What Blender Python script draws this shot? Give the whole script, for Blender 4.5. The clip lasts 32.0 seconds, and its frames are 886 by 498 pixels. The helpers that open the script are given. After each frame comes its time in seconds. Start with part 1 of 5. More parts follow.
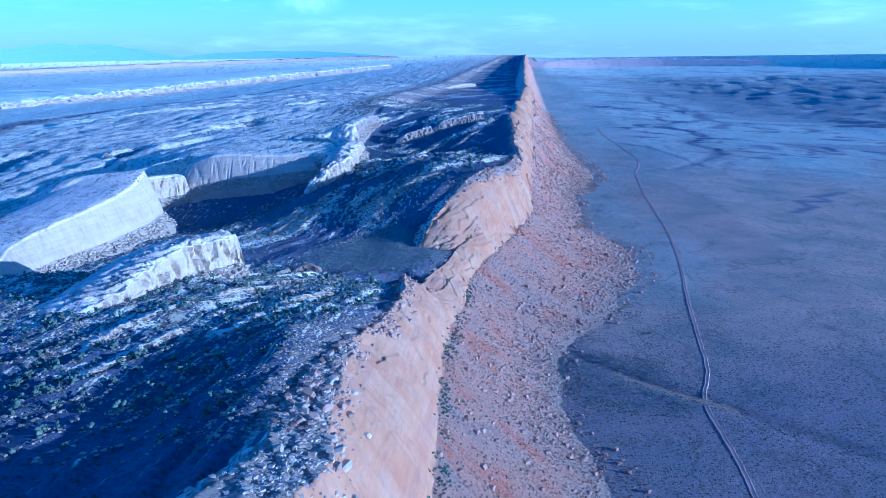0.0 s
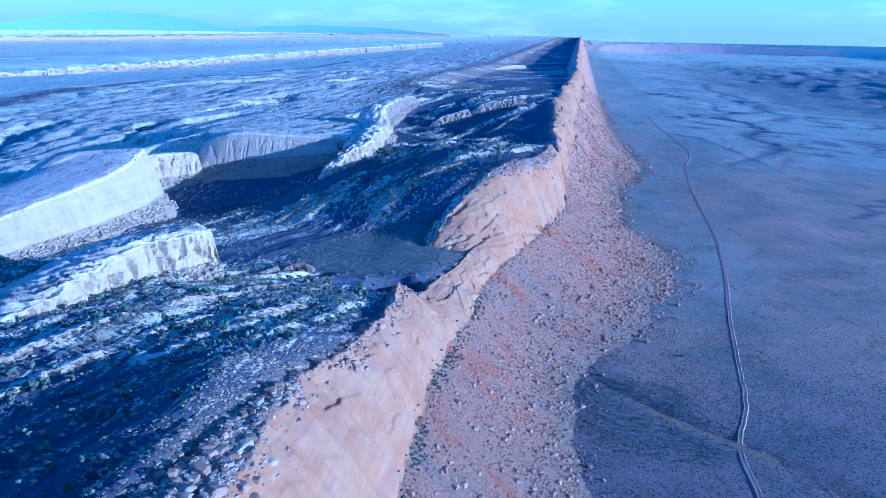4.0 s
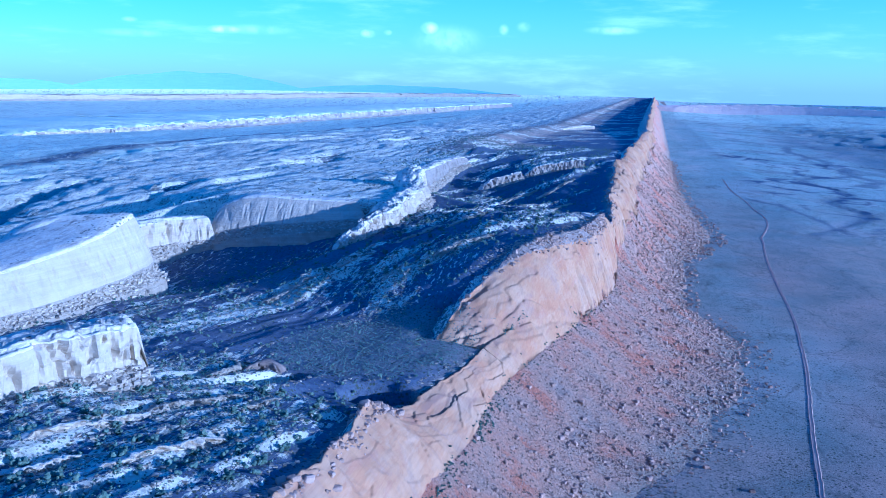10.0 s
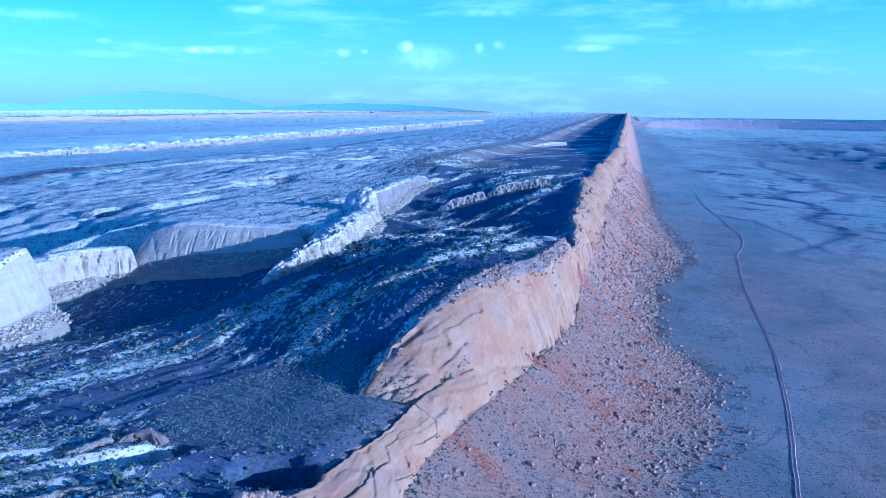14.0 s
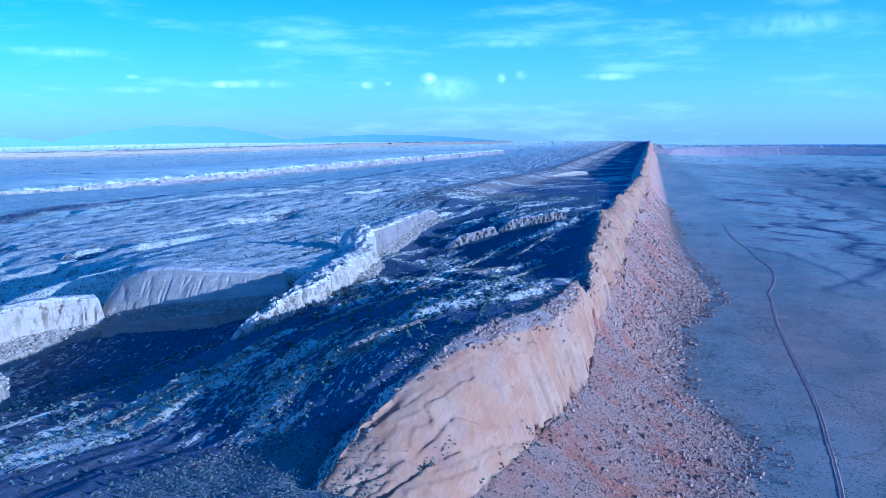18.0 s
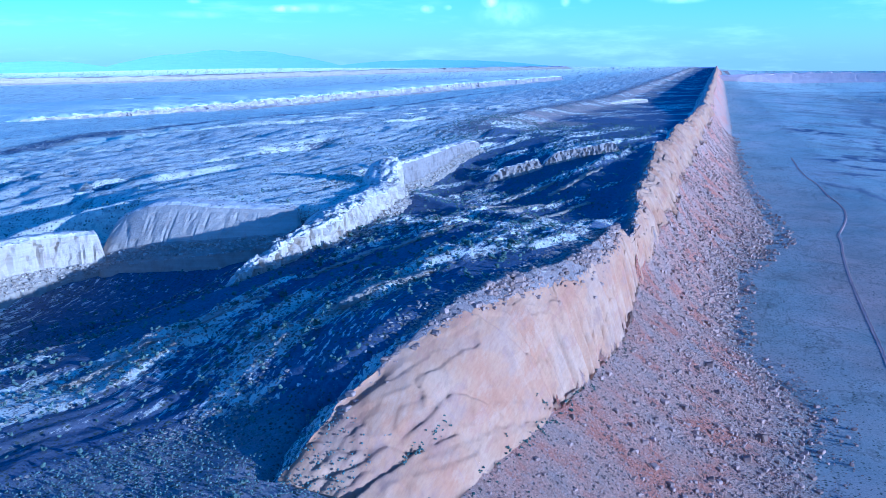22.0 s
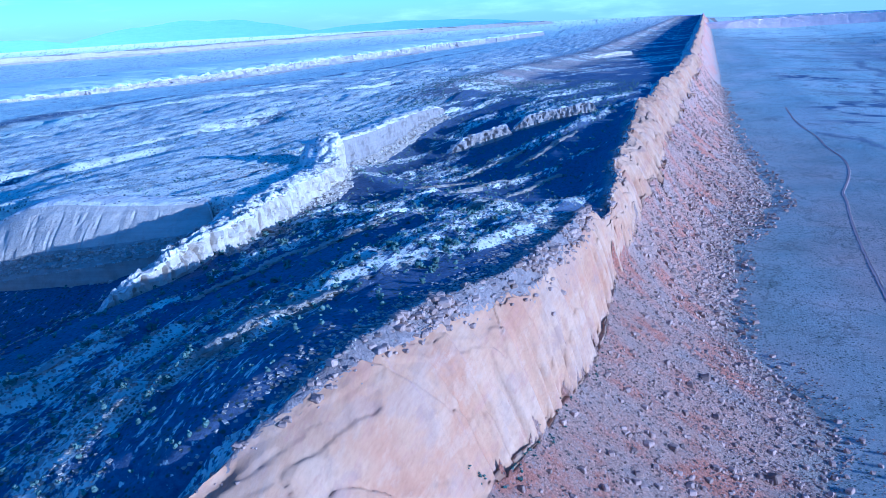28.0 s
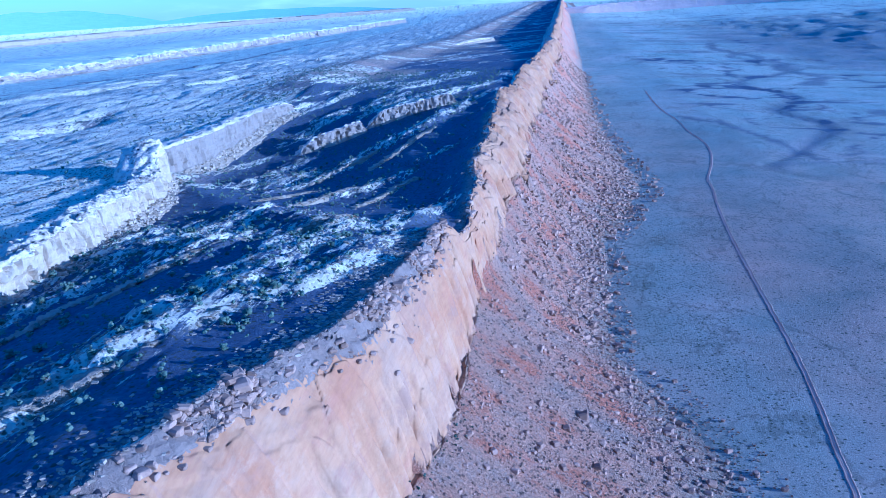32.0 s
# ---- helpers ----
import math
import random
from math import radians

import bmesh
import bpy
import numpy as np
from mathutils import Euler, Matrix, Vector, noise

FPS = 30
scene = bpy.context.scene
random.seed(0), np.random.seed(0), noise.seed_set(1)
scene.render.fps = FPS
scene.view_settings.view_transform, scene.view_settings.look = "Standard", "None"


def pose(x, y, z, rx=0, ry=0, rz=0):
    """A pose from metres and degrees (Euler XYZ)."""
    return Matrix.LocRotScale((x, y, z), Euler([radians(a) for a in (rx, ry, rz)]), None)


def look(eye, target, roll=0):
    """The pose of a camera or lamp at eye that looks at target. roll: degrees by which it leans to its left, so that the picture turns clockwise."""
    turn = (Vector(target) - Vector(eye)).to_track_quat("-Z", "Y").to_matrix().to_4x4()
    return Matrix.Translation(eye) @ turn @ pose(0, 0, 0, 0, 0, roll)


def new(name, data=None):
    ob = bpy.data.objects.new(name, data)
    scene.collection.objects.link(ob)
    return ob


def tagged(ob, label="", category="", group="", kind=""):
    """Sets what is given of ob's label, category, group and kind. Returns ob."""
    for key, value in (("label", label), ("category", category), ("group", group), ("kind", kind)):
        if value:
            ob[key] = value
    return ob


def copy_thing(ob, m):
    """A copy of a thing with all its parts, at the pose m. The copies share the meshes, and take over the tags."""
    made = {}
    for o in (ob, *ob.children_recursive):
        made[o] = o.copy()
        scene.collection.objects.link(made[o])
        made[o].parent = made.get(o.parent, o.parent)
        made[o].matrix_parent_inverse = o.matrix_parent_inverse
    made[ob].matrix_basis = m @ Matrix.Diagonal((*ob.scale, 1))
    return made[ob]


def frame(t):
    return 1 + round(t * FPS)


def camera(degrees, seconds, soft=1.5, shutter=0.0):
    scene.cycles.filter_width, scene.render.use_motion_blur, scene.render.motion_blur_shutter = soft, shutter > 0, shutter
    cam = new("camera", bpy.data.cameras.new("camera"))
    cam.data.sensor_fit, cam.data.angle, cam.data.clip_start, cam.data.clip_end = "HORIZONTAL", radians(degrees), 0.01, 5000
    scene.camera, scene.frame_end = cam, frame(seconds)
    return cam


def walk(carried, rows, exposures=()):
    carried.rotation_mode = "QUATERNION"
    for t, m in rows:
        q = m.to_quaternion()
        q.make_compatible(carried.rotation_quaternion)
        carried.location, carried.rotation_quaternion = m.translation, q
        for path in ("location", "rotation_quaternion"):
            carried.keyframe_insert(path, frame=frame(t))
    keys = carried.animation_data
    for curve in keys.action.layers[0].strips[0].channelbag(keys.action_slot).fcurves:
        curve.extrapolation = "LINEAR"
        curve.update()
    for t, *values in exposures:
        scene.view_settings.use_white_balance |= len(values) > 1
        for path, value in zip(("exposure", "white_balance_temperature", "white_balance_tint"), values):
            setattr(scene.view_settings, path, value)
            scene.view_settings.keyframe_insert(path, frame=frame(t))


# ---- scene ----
cam = camera(55.72, 32.0, 0.8)
EXPOSURE, KELVIN, TINT = 0.43, 3200, 12.5
# the film camera's own exposure, drifting by small steps
DRIFT = [(0.0, 0.05), (2.0, 0.17), (3.0, 0.17), (4.0, 0.1), (7.0, 0.0), (9.0, 0.07), (11.0, 0.06), (12.5, -0.02), (16.0, 0.0), (17.0, -0.02), (18.0, -0.14), (19.0, -0.04), (20.0, 0.04),
         (22.0, 0.08), (23.0, 0.15), (24.0, 0.17), (28.0, 0.2), (29.0, 0.13), (30.0, 0.07), (31.0, 0.08), (32.0, 0.14)]
SUN, SKY = 4.9, 0.12
PATH = [
    (0, (-30.6, -133.0, 229.6), (-38.56, -36.07, 206.19), -0.77),
    (0.5, (-27.2, -123.9, 229.1), (-36.01, -27.15, 205.36), -0.57),
    (1, (-24.1, -114.9, 228.7), (-34.58, -18.61, 203.99), 0.13),
    (1.5, (-21.4, -106.1, 228.3), (-32.64, -10.71, 200.42), -0.06),
    (2, (-19.2, -97.0, 228.3), (-31.12, -2.40, 198.31), 0.21),
    (2.5, (-16.7, -87.5, 228.7), (-31.54, 6.26, 197.26), 0.70),
    (3, (-14.2, -77.9, 229.0), (-28.29, 16.52, 199.19), 1.39),
    (3.5, (-12.0, -68.5, 228.6), (-25.75, 26.47, 200.52), 1.43),
    (4, (-9.9, -58.8, 228.3), (-23.48, 36.88, 202.62), 0.99),
    (4.5, (-7.8, -48.6, 228.3), (-21.44, 47.98, 206.30), 1.04),
    (6.5, (-2.1, -9.3, 225.3), (-18.58, 88.10, 209.68), 0.61),
    (7, (0.0, 0.0, 225.0), (-12.82, 97.26, 205.62), 0.72),
    (7.5, (2.1, 9.4, 224.5), (-14.77, 106.15, 205.50), 0.44),
    (8, (4.0, 18.7, 224.0), (-15.16, 115.16, 205.60), 0.06),
    (8.5, (6.1, 28.2, 223.5), (-12.52, 124.89, 205.96), -0.41),
    (9, (8.1, 37.9, 223.2), (-11.77, 134.14, 204.47), 0.19),
    (9.5, (10.0, 47.7, 222.9), (-9.81, 143.76, 203.22), 1.27),
    (10, (12.3, 57.6, 222.7), (-10.19, 153.15, 203.61), 1.13),
    (10.5, (14.4, 67.3, 222.5), (-7.06, 163.47, 205.15), 0.58),
    (11, (15.9, 76.8, 222.0), (-5.77, 172.92, 205.02), -0.13),
    (11.5, (17.0, 86.0, 221.4), (-4.76, 182.66, 207.65), 0.05),
    (12, (18.5, 95.6, 220.9), (-3.16, 191.82, 204.49), 1.18),
    (12.5, (20.0, 105.5, 220.4), (-1.04, 201.72, 202.93), 0.92),
    (13, (21.5, 115.8, 220.1), (1.68, 212.07, 201.80), 0.96),
    (13.5, (23.2, 126.5, 220.0), (3.44, 223.01, 202.89), 0.61),
    (15.5, (25.9, 171.0, 220.7), (3.49, 267.02, 203.89), 0.03),
    (16, (26.8, 181.4, 220.2), (3.27, 277.61, 206.54), -0.61),
    (16.5, (27.2, 191.6, 219.9), (2.43, 287.41, 205.43), -0.36),
    (17, (27.4, 202.3, 220.1), (4.73, 298.85, 207.11), -0.35),
    (17.5, (27.9, 212.9, 220.2), (6.12, 309.78, 208.73), -0.71),
    (18, (29.1, 222.5, 220.0), (5.97, 318.89, 206.47), -0.26),
    (18.5, (30.2, 231.9, 219.6), (5.93, 327.94, 206.15), 0.68),
    (19, (31.4, 241.0, 218.9), (4.49, 335.68, 201.43), 0.17),
    (19.5, (32.4, 250.6, 218.7), (5.74, 345.25, 200.44), 0.57),
    (20, (33.1, 260.2, 218.5), (6.13, 354.42, 198.40), 0.52),
    (20.5, (33.9, 270.0, 218.0), (5.70, 364.13, 199.21), 0.19),
    (21, (34.6, 279.9, 217.6), (6.29, 373.82, 197.97), 0.31),
    (21.5, (35.3, 289.7, 217.6), (7.11, 383.61, 197.90), 0.23),
    (22, (36.8, 298.4, 217.2), (7.39, 391.45, 195.25), -0.19),
    (22.5, (37.7, 306.5, 216.7), (7.38, 399.27, 194.72), -0.45),
    (23, (38.1, 316.5, 216.6), (10.19, 409.23, 191.79), -0.14),
    (23.5, (37.4, 327.0, 216.2), (11.91, 419.48, 188.01), -4.40),
    (24, (37.4, 337.7, 215.1), (12.59, 430.86, 188.69), -3.17),
    (24.5, (37.6, 347.8, 214.1), (12.22, 440.70, 187.13), -2.24),
    (26.5, (38.1, 387.3, 213.2), (9.57, 478.17, 182.78), -2.81),
    (27, (38.0, 396.8, 212.3), (10.06, 489.01, 185.50), -3.76),
    (27.5, (38.0, 406.3, 211.6), (9.60, 498.70, 185.84), -3.39),
    (28, (38.4, 416.5, 211.5), (9.86, 508.66, 185.26), -2.86),
    (28.5, (38.8, 426.5, 211.5), (13.16, 519.88, 186.59), -2.62),
    (29, (38.4, 436.4, 211.3), (14.28, 530.11, 186.03), -2.80),
    (29.5, (38.3, 446.5, 211.3), (16.45, 541.18, 187.79), -3.26),
    (30, (38.8, 456.5, 211.3), (19.29, 552.10, 189.13), -3.55),
    (30.5, (39.2, 466.1, 210.7), (22.74, 562.45, 189.50), -3.46),
    (31, (39.5, 475.8, 210.3), (21.66, 571.11, 185.64), -3.61),
    (31.5, (39.4, 485.7, 209.7), (23.25, 581.13, 184.73), -3.54),
    (32, (39.5, 496.3, 209.5), (25.23, 591.10, 181.15), -3.57),
]
walk(cam, [(t, look(eye, target, roll)) for t, eye, target, roll in PATH],
     [(t, EXPOSURE + e, KELVIN, TINT) for t, e in DRIFT])

# ---------------------------------------------------------------- light
SUN_DIR = Vector((0.985, -0.17, 0.168)).normalized()
world = bpy.data.worlds.new("world")
scene.world = world
world.use_nodes = True
wn, wl = world.node_tree.nodes, world.node_tree.links
sky = wn.new("ShaderNodeTexSky")
sky.sky_type = "NISHITA"
sky.sun_disc = False
sky.sun_elevation = math.asin(SUN_DIR.z)
sky.sun_rotation = math.atan2(SUN_DIR.x, SUN_DIR.y)
sky.air_density, sky.dust_density, sky.ozone_density = 1.0, 0.6, 4.0
# thin high cloud and the pale haze low over the horizon
way = wn.new("ShaderNodeTexCoord").outputs["Generated"]
split = wn.new("ShaderNodeSeparateXYZ")
wl.new(way, split.inputs[0])
low = wn.new("ShaderNodeMapRange")
low.interpolation_type = "SMOOTHSTEP"
for key, value in (("From Min", 0.30), ("From Max", -0.02), ("To Min", 0.0), ("To Max", 1.0)):
    low.inputs[key].default_value = value
wl.new(split.outputs["Z"], low.inputs["Value"])
haze = wn.new("ShaderNodeMix")
haze.data_type, haze.blend_type = "RGBA", "ADD"
haze.inputs[7].default_value = (2.3, 2.1, 3.5, 1)
wl.new(low.outputs[0], haze.inputs[0])
wl.new(sky.outputs[0], haze.inputs[6])
stretch = wn.new("ShaderNodeMapping")
stretch.inputs["Scale"].default_value = (6.0, 6.0, 34.0)
wl.new(way, stretch.inputs[0])
wisp = wn.new("ShaderNodeTexNoise")
wisp.inputs["Scale"].default_value, wisp.inputs["Detail"].default_value, wisp.inputs["Roughness"].default_value = 1.1, 8.0, 0.6
wl.new(stretch.outputs[0], wisp.inputs[0])


def sky_range(value, a, b, c, d):
    n = wn.new("ShaderNodeMapRange")
    for key, v in (("From Min", a), ("From Max", b), ("To Min", c), ("To Max", d)):
        n.inputs[key].default_value = v
    n.interpolation_type = "SMOOTHSTEP"
    wl.new(value, n.inputs["Value"])
    return n.outputs[0]


def sky_math(how, a, b):
    n = wn.new("ShaderNodeMath")
    n.operation = how
    for sock, v in zip(n.inputs, (a, b)):
        if isinstance(v, float):
            sock.default_value = v
        else:
            wl.new(v, sock)
    return n.outputs[0]


cover = sky_range(wisp.outputs["Fac"], 0.5, 0.8, 0.0, 0.22)
# a row of small fair-weather puffs low over the horizon, with thin veils beside them: azimuth, height, half width, half height, strength
curl = wn.new("ShaderNodeTexNoise")
curl.inputs["Scale"].default_value, curl.inputs["Detail"].default_value = 60.0, 5.0
wl.new(way, curl.inputs[0])
ragged = sky_range(curl.outputs["Fac"], 0.3, 0.65, 0.25, 1.0)
for az, el, wide, tall, strong in ((-27.7, 3.3, 1.0, 0.22, 0.75), (-25.6, 3.35, 2.0, 0.28, 0.25), (-18.5, 3.3, 0.45, 0.25, 0.6), (-17.2, 3.4, 0.25, 0.16, 0.5), (-14.4, 3.7, 0.5, 0.36, 0.8),
                                   (-13.2, 3.0, 1.9, 0.8, 0.28), (-9.5, 3.7, 0.28, 0.3, 0.5), (-8.2, 3.9, 0.4, 0.28, 0.25), (-2.3, 3.75, 1.5, 0.25, 0.4), (-33.1, 2.9, 2.0, 0.22, 0.2), (-33.4, 3.7, 0.4, 0.14, 0.35),
                                   (-24.2, 5.9, 1.8, 0.3, 0.3), (-37.5, 5.1, 3.2, 0.3, 0.22), (-9.0, 6.0, 2.4, 0.3, 0.22), (-43.0, 4.4, 1.2, 0.35, 0.3), (9.0, 6.6, 4.0, 0.7, 0.2)):
    a, e = radians(az), radians(el)
    off = wn.new("ShaderNodeVectorMath")
    off.operation = "SUBTRACT"
    off.inputs[1].default_value = (math.sin(a) * math.cos(e), math.cos(a) * math.cos(e), math.sin(e))
    wl.new(way, off.inputs[0])
    fit_to = wn.new("ShaderNodeVectorMath")
    fit_to.operation = "MULTIPLY"
    fit_to.inputs[1].default_value = (1 / radians(wide), 1 / radians(wide), 1 / radians(tall))
    wl.new(off.outputs[0], fit_to.inputs[0])
    far = wn.new("ShaderNodeVectorMath")
    far.operation = "LENGTH"
    wl.new(fit_to.outputs[0], far.inputs[0])
    cover = sky_math("MAXIMUM", cover, sky_math("MULTIPLY", sky_range(far.outputs["Value"], 1.5, 0.1, 0.0, strong), ragged))
cloud = wn.new("ShaderNodeMix")
cloud.data_type = "RGBA"
cloud.inputs[7].default_value = (13.0, 11.0, 11.5, 1)
wl.new(cover, cloud.inputs[0])
wl.new(haze.outputs[2], cloud.inputs[6])
wl.new(cloud.outputs[2], wn["Background"].inputs[0])
wn["Background"].inputs[1].default_value = SKY
sun_data = bpy.data.lights.new("sun", "SUN")
sun_data.energy, sun_data.angle, sun_data.color = SUN, radians(0.5), (1.0, 0.74, 0.5)
sun_lamp = new("sun", sun_data)
sun_lamp.matrix_world = look(SUN_DIR * 100, (0, 0, 0))


# ---------------------------------------------------------------- numeric noise
def lattice(ix, iy, seed):
    h = (ix.astype(np.int64) * 374761393 + iy.astype(np.int64) * 668265263 + seed * 1274126177) & 0x7FFFFFFF
    h = ((h ^ (h >> 13)) * 1274126177) & 0x7FFFFFFF
    return ((h ^ (h >> 16)) & 0xFFFF) / 65535.0


def vnoise(x, y, seed=0):
    """Smooth value noise in -1..1."""
    fx, fy = np.floor(x), np.floor(y)
    ax, ay = x - fx, y - fy
    ax, ay = ax * ax * (3 - 2 * ax), ay * ay * (3 - 2 * ay)
    a, b = lattice(fx, fy, seed), lattice(fx + 1, fy, seed)
    c, d = lattice(fx, fy + 1, seed), lattice(fx + 1, fy + 1, seed)
    return ((a * (1 - ax) + b * ax) * (1 - ay) + (c * (1 - ax) + d * ax) * ay) * 2 - 1


def fbm(x, y, octaves=4, seed=0):
    total, amp = 0, 1.0
    for k in range(octaves):
        total = total + amp * vnoise(x * 2 ** k + 17.3 * k, y * 2 ** k - 9.1 * k, seed + k)
        amp *= 0.5
    return total / 1.9


def sstep(a, b, x):
    t = np.clip((x - a) / (b - a), 0, 1)
    return t * t * (3 - 2 * t)


def line(pairs):
    """A piecewise-linear, lightly rounded function of y from (y, value) pairs."""
    ys, vs = [p[0] for p in pairs], [p[1] for p in pairs]

    def at(y):
        return (2 * np.interp(y, ys, vs) + np.interp(y - 6, ys, vs) + np.interp(y + 6, ys, vs)) / 4

    return at


# ---------------------------------------------------------------- the plan, in metres
crest_x = line([(-200, -92), (60, -96), (85, -100), (112, -104), (142, -105), (179, -102), (216, -101), (246, -92), (300, -91), (342, -93), (375, -98), (393, -101), (410, -98), (435, -93), (461, -91),
                (509, -79), (560, -75), (604, -57), (640, -41), (662, -33), (704, -24), (795, -10), (954, -13), (1100, -6), (1450, 6), (2500, 29), (20000, 206)])
# before y = 80 the crest lies unseen, raised to shade the near bench
crest_z = line([(-200, 150), (10, 145), (55, 127), (85, 121), (112, 117), (142, 115), (179, 112), (216, 106), (246, 102), (300, 95), (342, 90), (375, 87), (393, 85), (404, 80), (418, 72), (435, 67), (461, 65),
                (509, 65), (560, 64), (604, 67), (640, 62), (662, 55), (704, 53), (795, 52), (930, 53), (1100, 58), (1400, 66), (2500, 72), (20000, 50)])
base_x = line([(-200, -52), (145, -59), (213, -63), (318, -68), (395, -68), (441, -64), (519, -63), (583, -51), (642, -33),
               (704, -18), (795, -4), (954, -7), (1100, 0), (1450, 12), (2500, 35), (20000, 212)])
base_z = line([(-200, 68), (145, 68), (318, 62), (395, 52), (441, 47), (583, 48), (642, 52), (704, 53), (795, 52), (930, 53), (1100, 58), (1400, 66), (2500, 72), (20000, 50)])
toe_x = line([(-200, 22), (265, 23), (322, 19), (416, 6), (470, 6), (505, 18), (540, 44), (575, 64), (650, 80), (740, 104), (845, 116),
              (925, 100), (1000, 70), (1119, 74), (1251, 80), (1360, 104), (1480, 134), (1600, 132), (1750, 118), (1900, 112), (2500, 104), (4000, 120), (20000, 300)])
upper_x = line([(520, -112), (545, -107), (570, -100), (592, -95), (620, -84), (659, -70), (700, -55), (753, -36), (850, -26),
                (920, -26), (934, -25.5), (944, -17), (975, -17), (1000, -18), (1110, -23), (1310, -27), (1450, -25), (1700, -14), (2200, 2), (3000, 20), (20000, 190)])
upper_z = line([(520, 52), (545, 64), (570, 77), (592, 86), (620, 97), (659, 109), (700, 111), (753, 108), (800, 106), (850, 103), (900, 98), (934, 96), (942, 83), (975, 84),
                (1005, 87), (1125, 92), (1310, 98), (1450, 104), (2200, 104), (20000, 80)])
upper_foot_x = line([(520, -88), (560, -76), (610, -55), (645, -37), (670, -28), (704, -18.5), (795, -4.5), (954, -7.5), (1100, -0.5), (1450, 11), (2500, 34), (20000, 211)])
upper_foot_z = line([(520, 52), (560, 62), (610, 68), (645, 62), (670, 55), (795, 53), (930, 54), (1100, 59), (1400, 67), (2500, 73), (20000, 51)])
valley_z = line([(-200, 96), (250, 96), (330, 88), (400, 76), (455, 67), (570, 66), (640, 66), (740, 79), (900, 84), (1000, 84), (1300, 92), (1450, 101), (2000, 98), (3500, 66), (20000, 20)])
plain_z = line([(-200, 1), (400, -2), (550, 0), (930, -14), (1520, -18), (2600, -12), (6000, -20), (20000, -30)])


def wander(y):
    """The far ridge swings to and fro and breaks into blocks."""
    return sstep(1030, 1200, y) * (9 * fbm(y / 120, y * 0 + 0.7, 3, 101) + 4 * vnoise(y / 32, y * 0 + 2.2, 102))


def notch(y):
    step = np.floor(y / 13 + 0.9 * vnoise(y / 40, y * 0, 104))
    return sstep(1010, 1150, y) * (4.5 * fbm(y / 55, y * 0 + 1.1, 3, 103) + 3.0 * vnoise(step * 3.7, y * 0 + 0.5, 105))


def swung(base, by):
    return lambda y: base(y) + by(y)


crest_x, base_x, upper_x, upper_foot_x = (swung(f, wander) for f in (crest_x, base_x, upper_x, upper_foot_x))
upper_z = swung(upper_z, notch)


def strata(x, y, lean, pitch, seed):
    """Tilted beds cut into steps: 0..1 up each gentle back, with a sharp riser on the sunny side."""
    w = (x * math.cos(lean) - y * math.sin(lean)) / pitch + 1.7 * fbm(x / (pitch * 2.6), y / (pitch * 3.6), 4, seed)
    k = w - np.floor(w)
    return np.where(k < 0.86, k / 0.86, (1 - k) / 0.14)


def bands(x, y):
    """Long belts of bare rock and scrub that follow the beds, -1..1."""
    c, d = math.cos(0.38), math.sin(0.38)
    u, v = x * c - y * d, x * d + y * c
    return 1.6 * fbm(u / 30 + 0.5 * fbm(u / 60, v / 90, 3, 18), v / 150, 4, 17)


def patch(x, y, cx, cy, rx, ry, turn=0.0):
    c, s = math.cos(turn), math.sin(turn)
    a, b = (x - cx) * c + (y - cy) * s, -(x - cx) * s + (y - cy) * c
    return sstep(1.15, 0.75, np.sqrt((a / rx) ** 2 + (b / ry) ** 2))


def hollow_z(x, y):
    """Shaded rock hollows beside the flat and below the shelf."""
    a = patch(x, y, -172, 436, 13, 27, -0.5)
    c = patch(x, y, -345, 775, 90, 160, -0.25)
    return -13 * a - 9 * c * sstep(830, 790, y)


shelf_front = line([(-560, 840), (-450, 905), (-405, 893), (-375, 893), (-345, 896), (-320, 902), (-290, 912), (-268, 908), (-240, 872), (-200, 840)])
shelf_side = line([(780, -252), (820, -236), (860, -229), (915, -235), (990, -245), (1050, -255), (1105, -272), (1122, -300), (1150, -316), (1193, -309), (1240, -300), (1327, -300), (1400, -306), (1470, -298), (1530, -288), (1700, -300)])


def shelf(x, y):
    """The slickrock shelf behind the two fins, cut off by cliffs in front and on the sunny side: 0..1."""
    return sstep(0, 12, y - shelf_front(x)) * sstep(0, 10, shelf_side(y) - x) * sstep(1720, 1480, y) * sstep(-620, -430, x)


def lee(x, y):
    """Hollows between the bare domes of the slickrock, darkened for scrub and shade: 0..1."""
    c, d = math.cos(0.5), math.sin(0.5)
    u, v = x * c - y * d, x * d + y * c
    return sstep(0.05, 0.28, fbm(u / 75 + 0.5 * fbm(u / 50, v / 70, 3, 132), v / 190, 5, 131)) * sstep(-390, -450, x) * sstep(-1250, -900, x) * sstep(700, 900, y) * sstep(4200, 2600, y)


def shelf_z(x, y):
    dome = 5 * np.exp(-((x + 388) / 45) ** 2 - ((y - 897) / 50) ** 2)
    return 100 + dome - 0.025 * np.clip(-265 - x, 0, 400) + 2.2 * fbm(x / 42, y / 60, 4, 106) + 2.6 * (0.5 - strata(x, y, 0.5, 26, 107)) + 1.0 * (0.5 - strata(x, y, 0.55, 9, 108))


def scrub_flat(x, y):
    return patch(x, y, -138, 528, 56, 70, -0.45)


def back_x(y):
    """Where the back valley meets the top of the ridge."""
    return np.where(y > 548, np.minimum(upper_x(y), crest_x(y)), crest_x(y))


def far_wash(x, y):
    """Distance from the dry wash that winds over the far plain."""
    return np.abs(x - 360 - 0.16 * (y - 1500) - 150 * fbm(y / 330, x * 0, 5, 12))


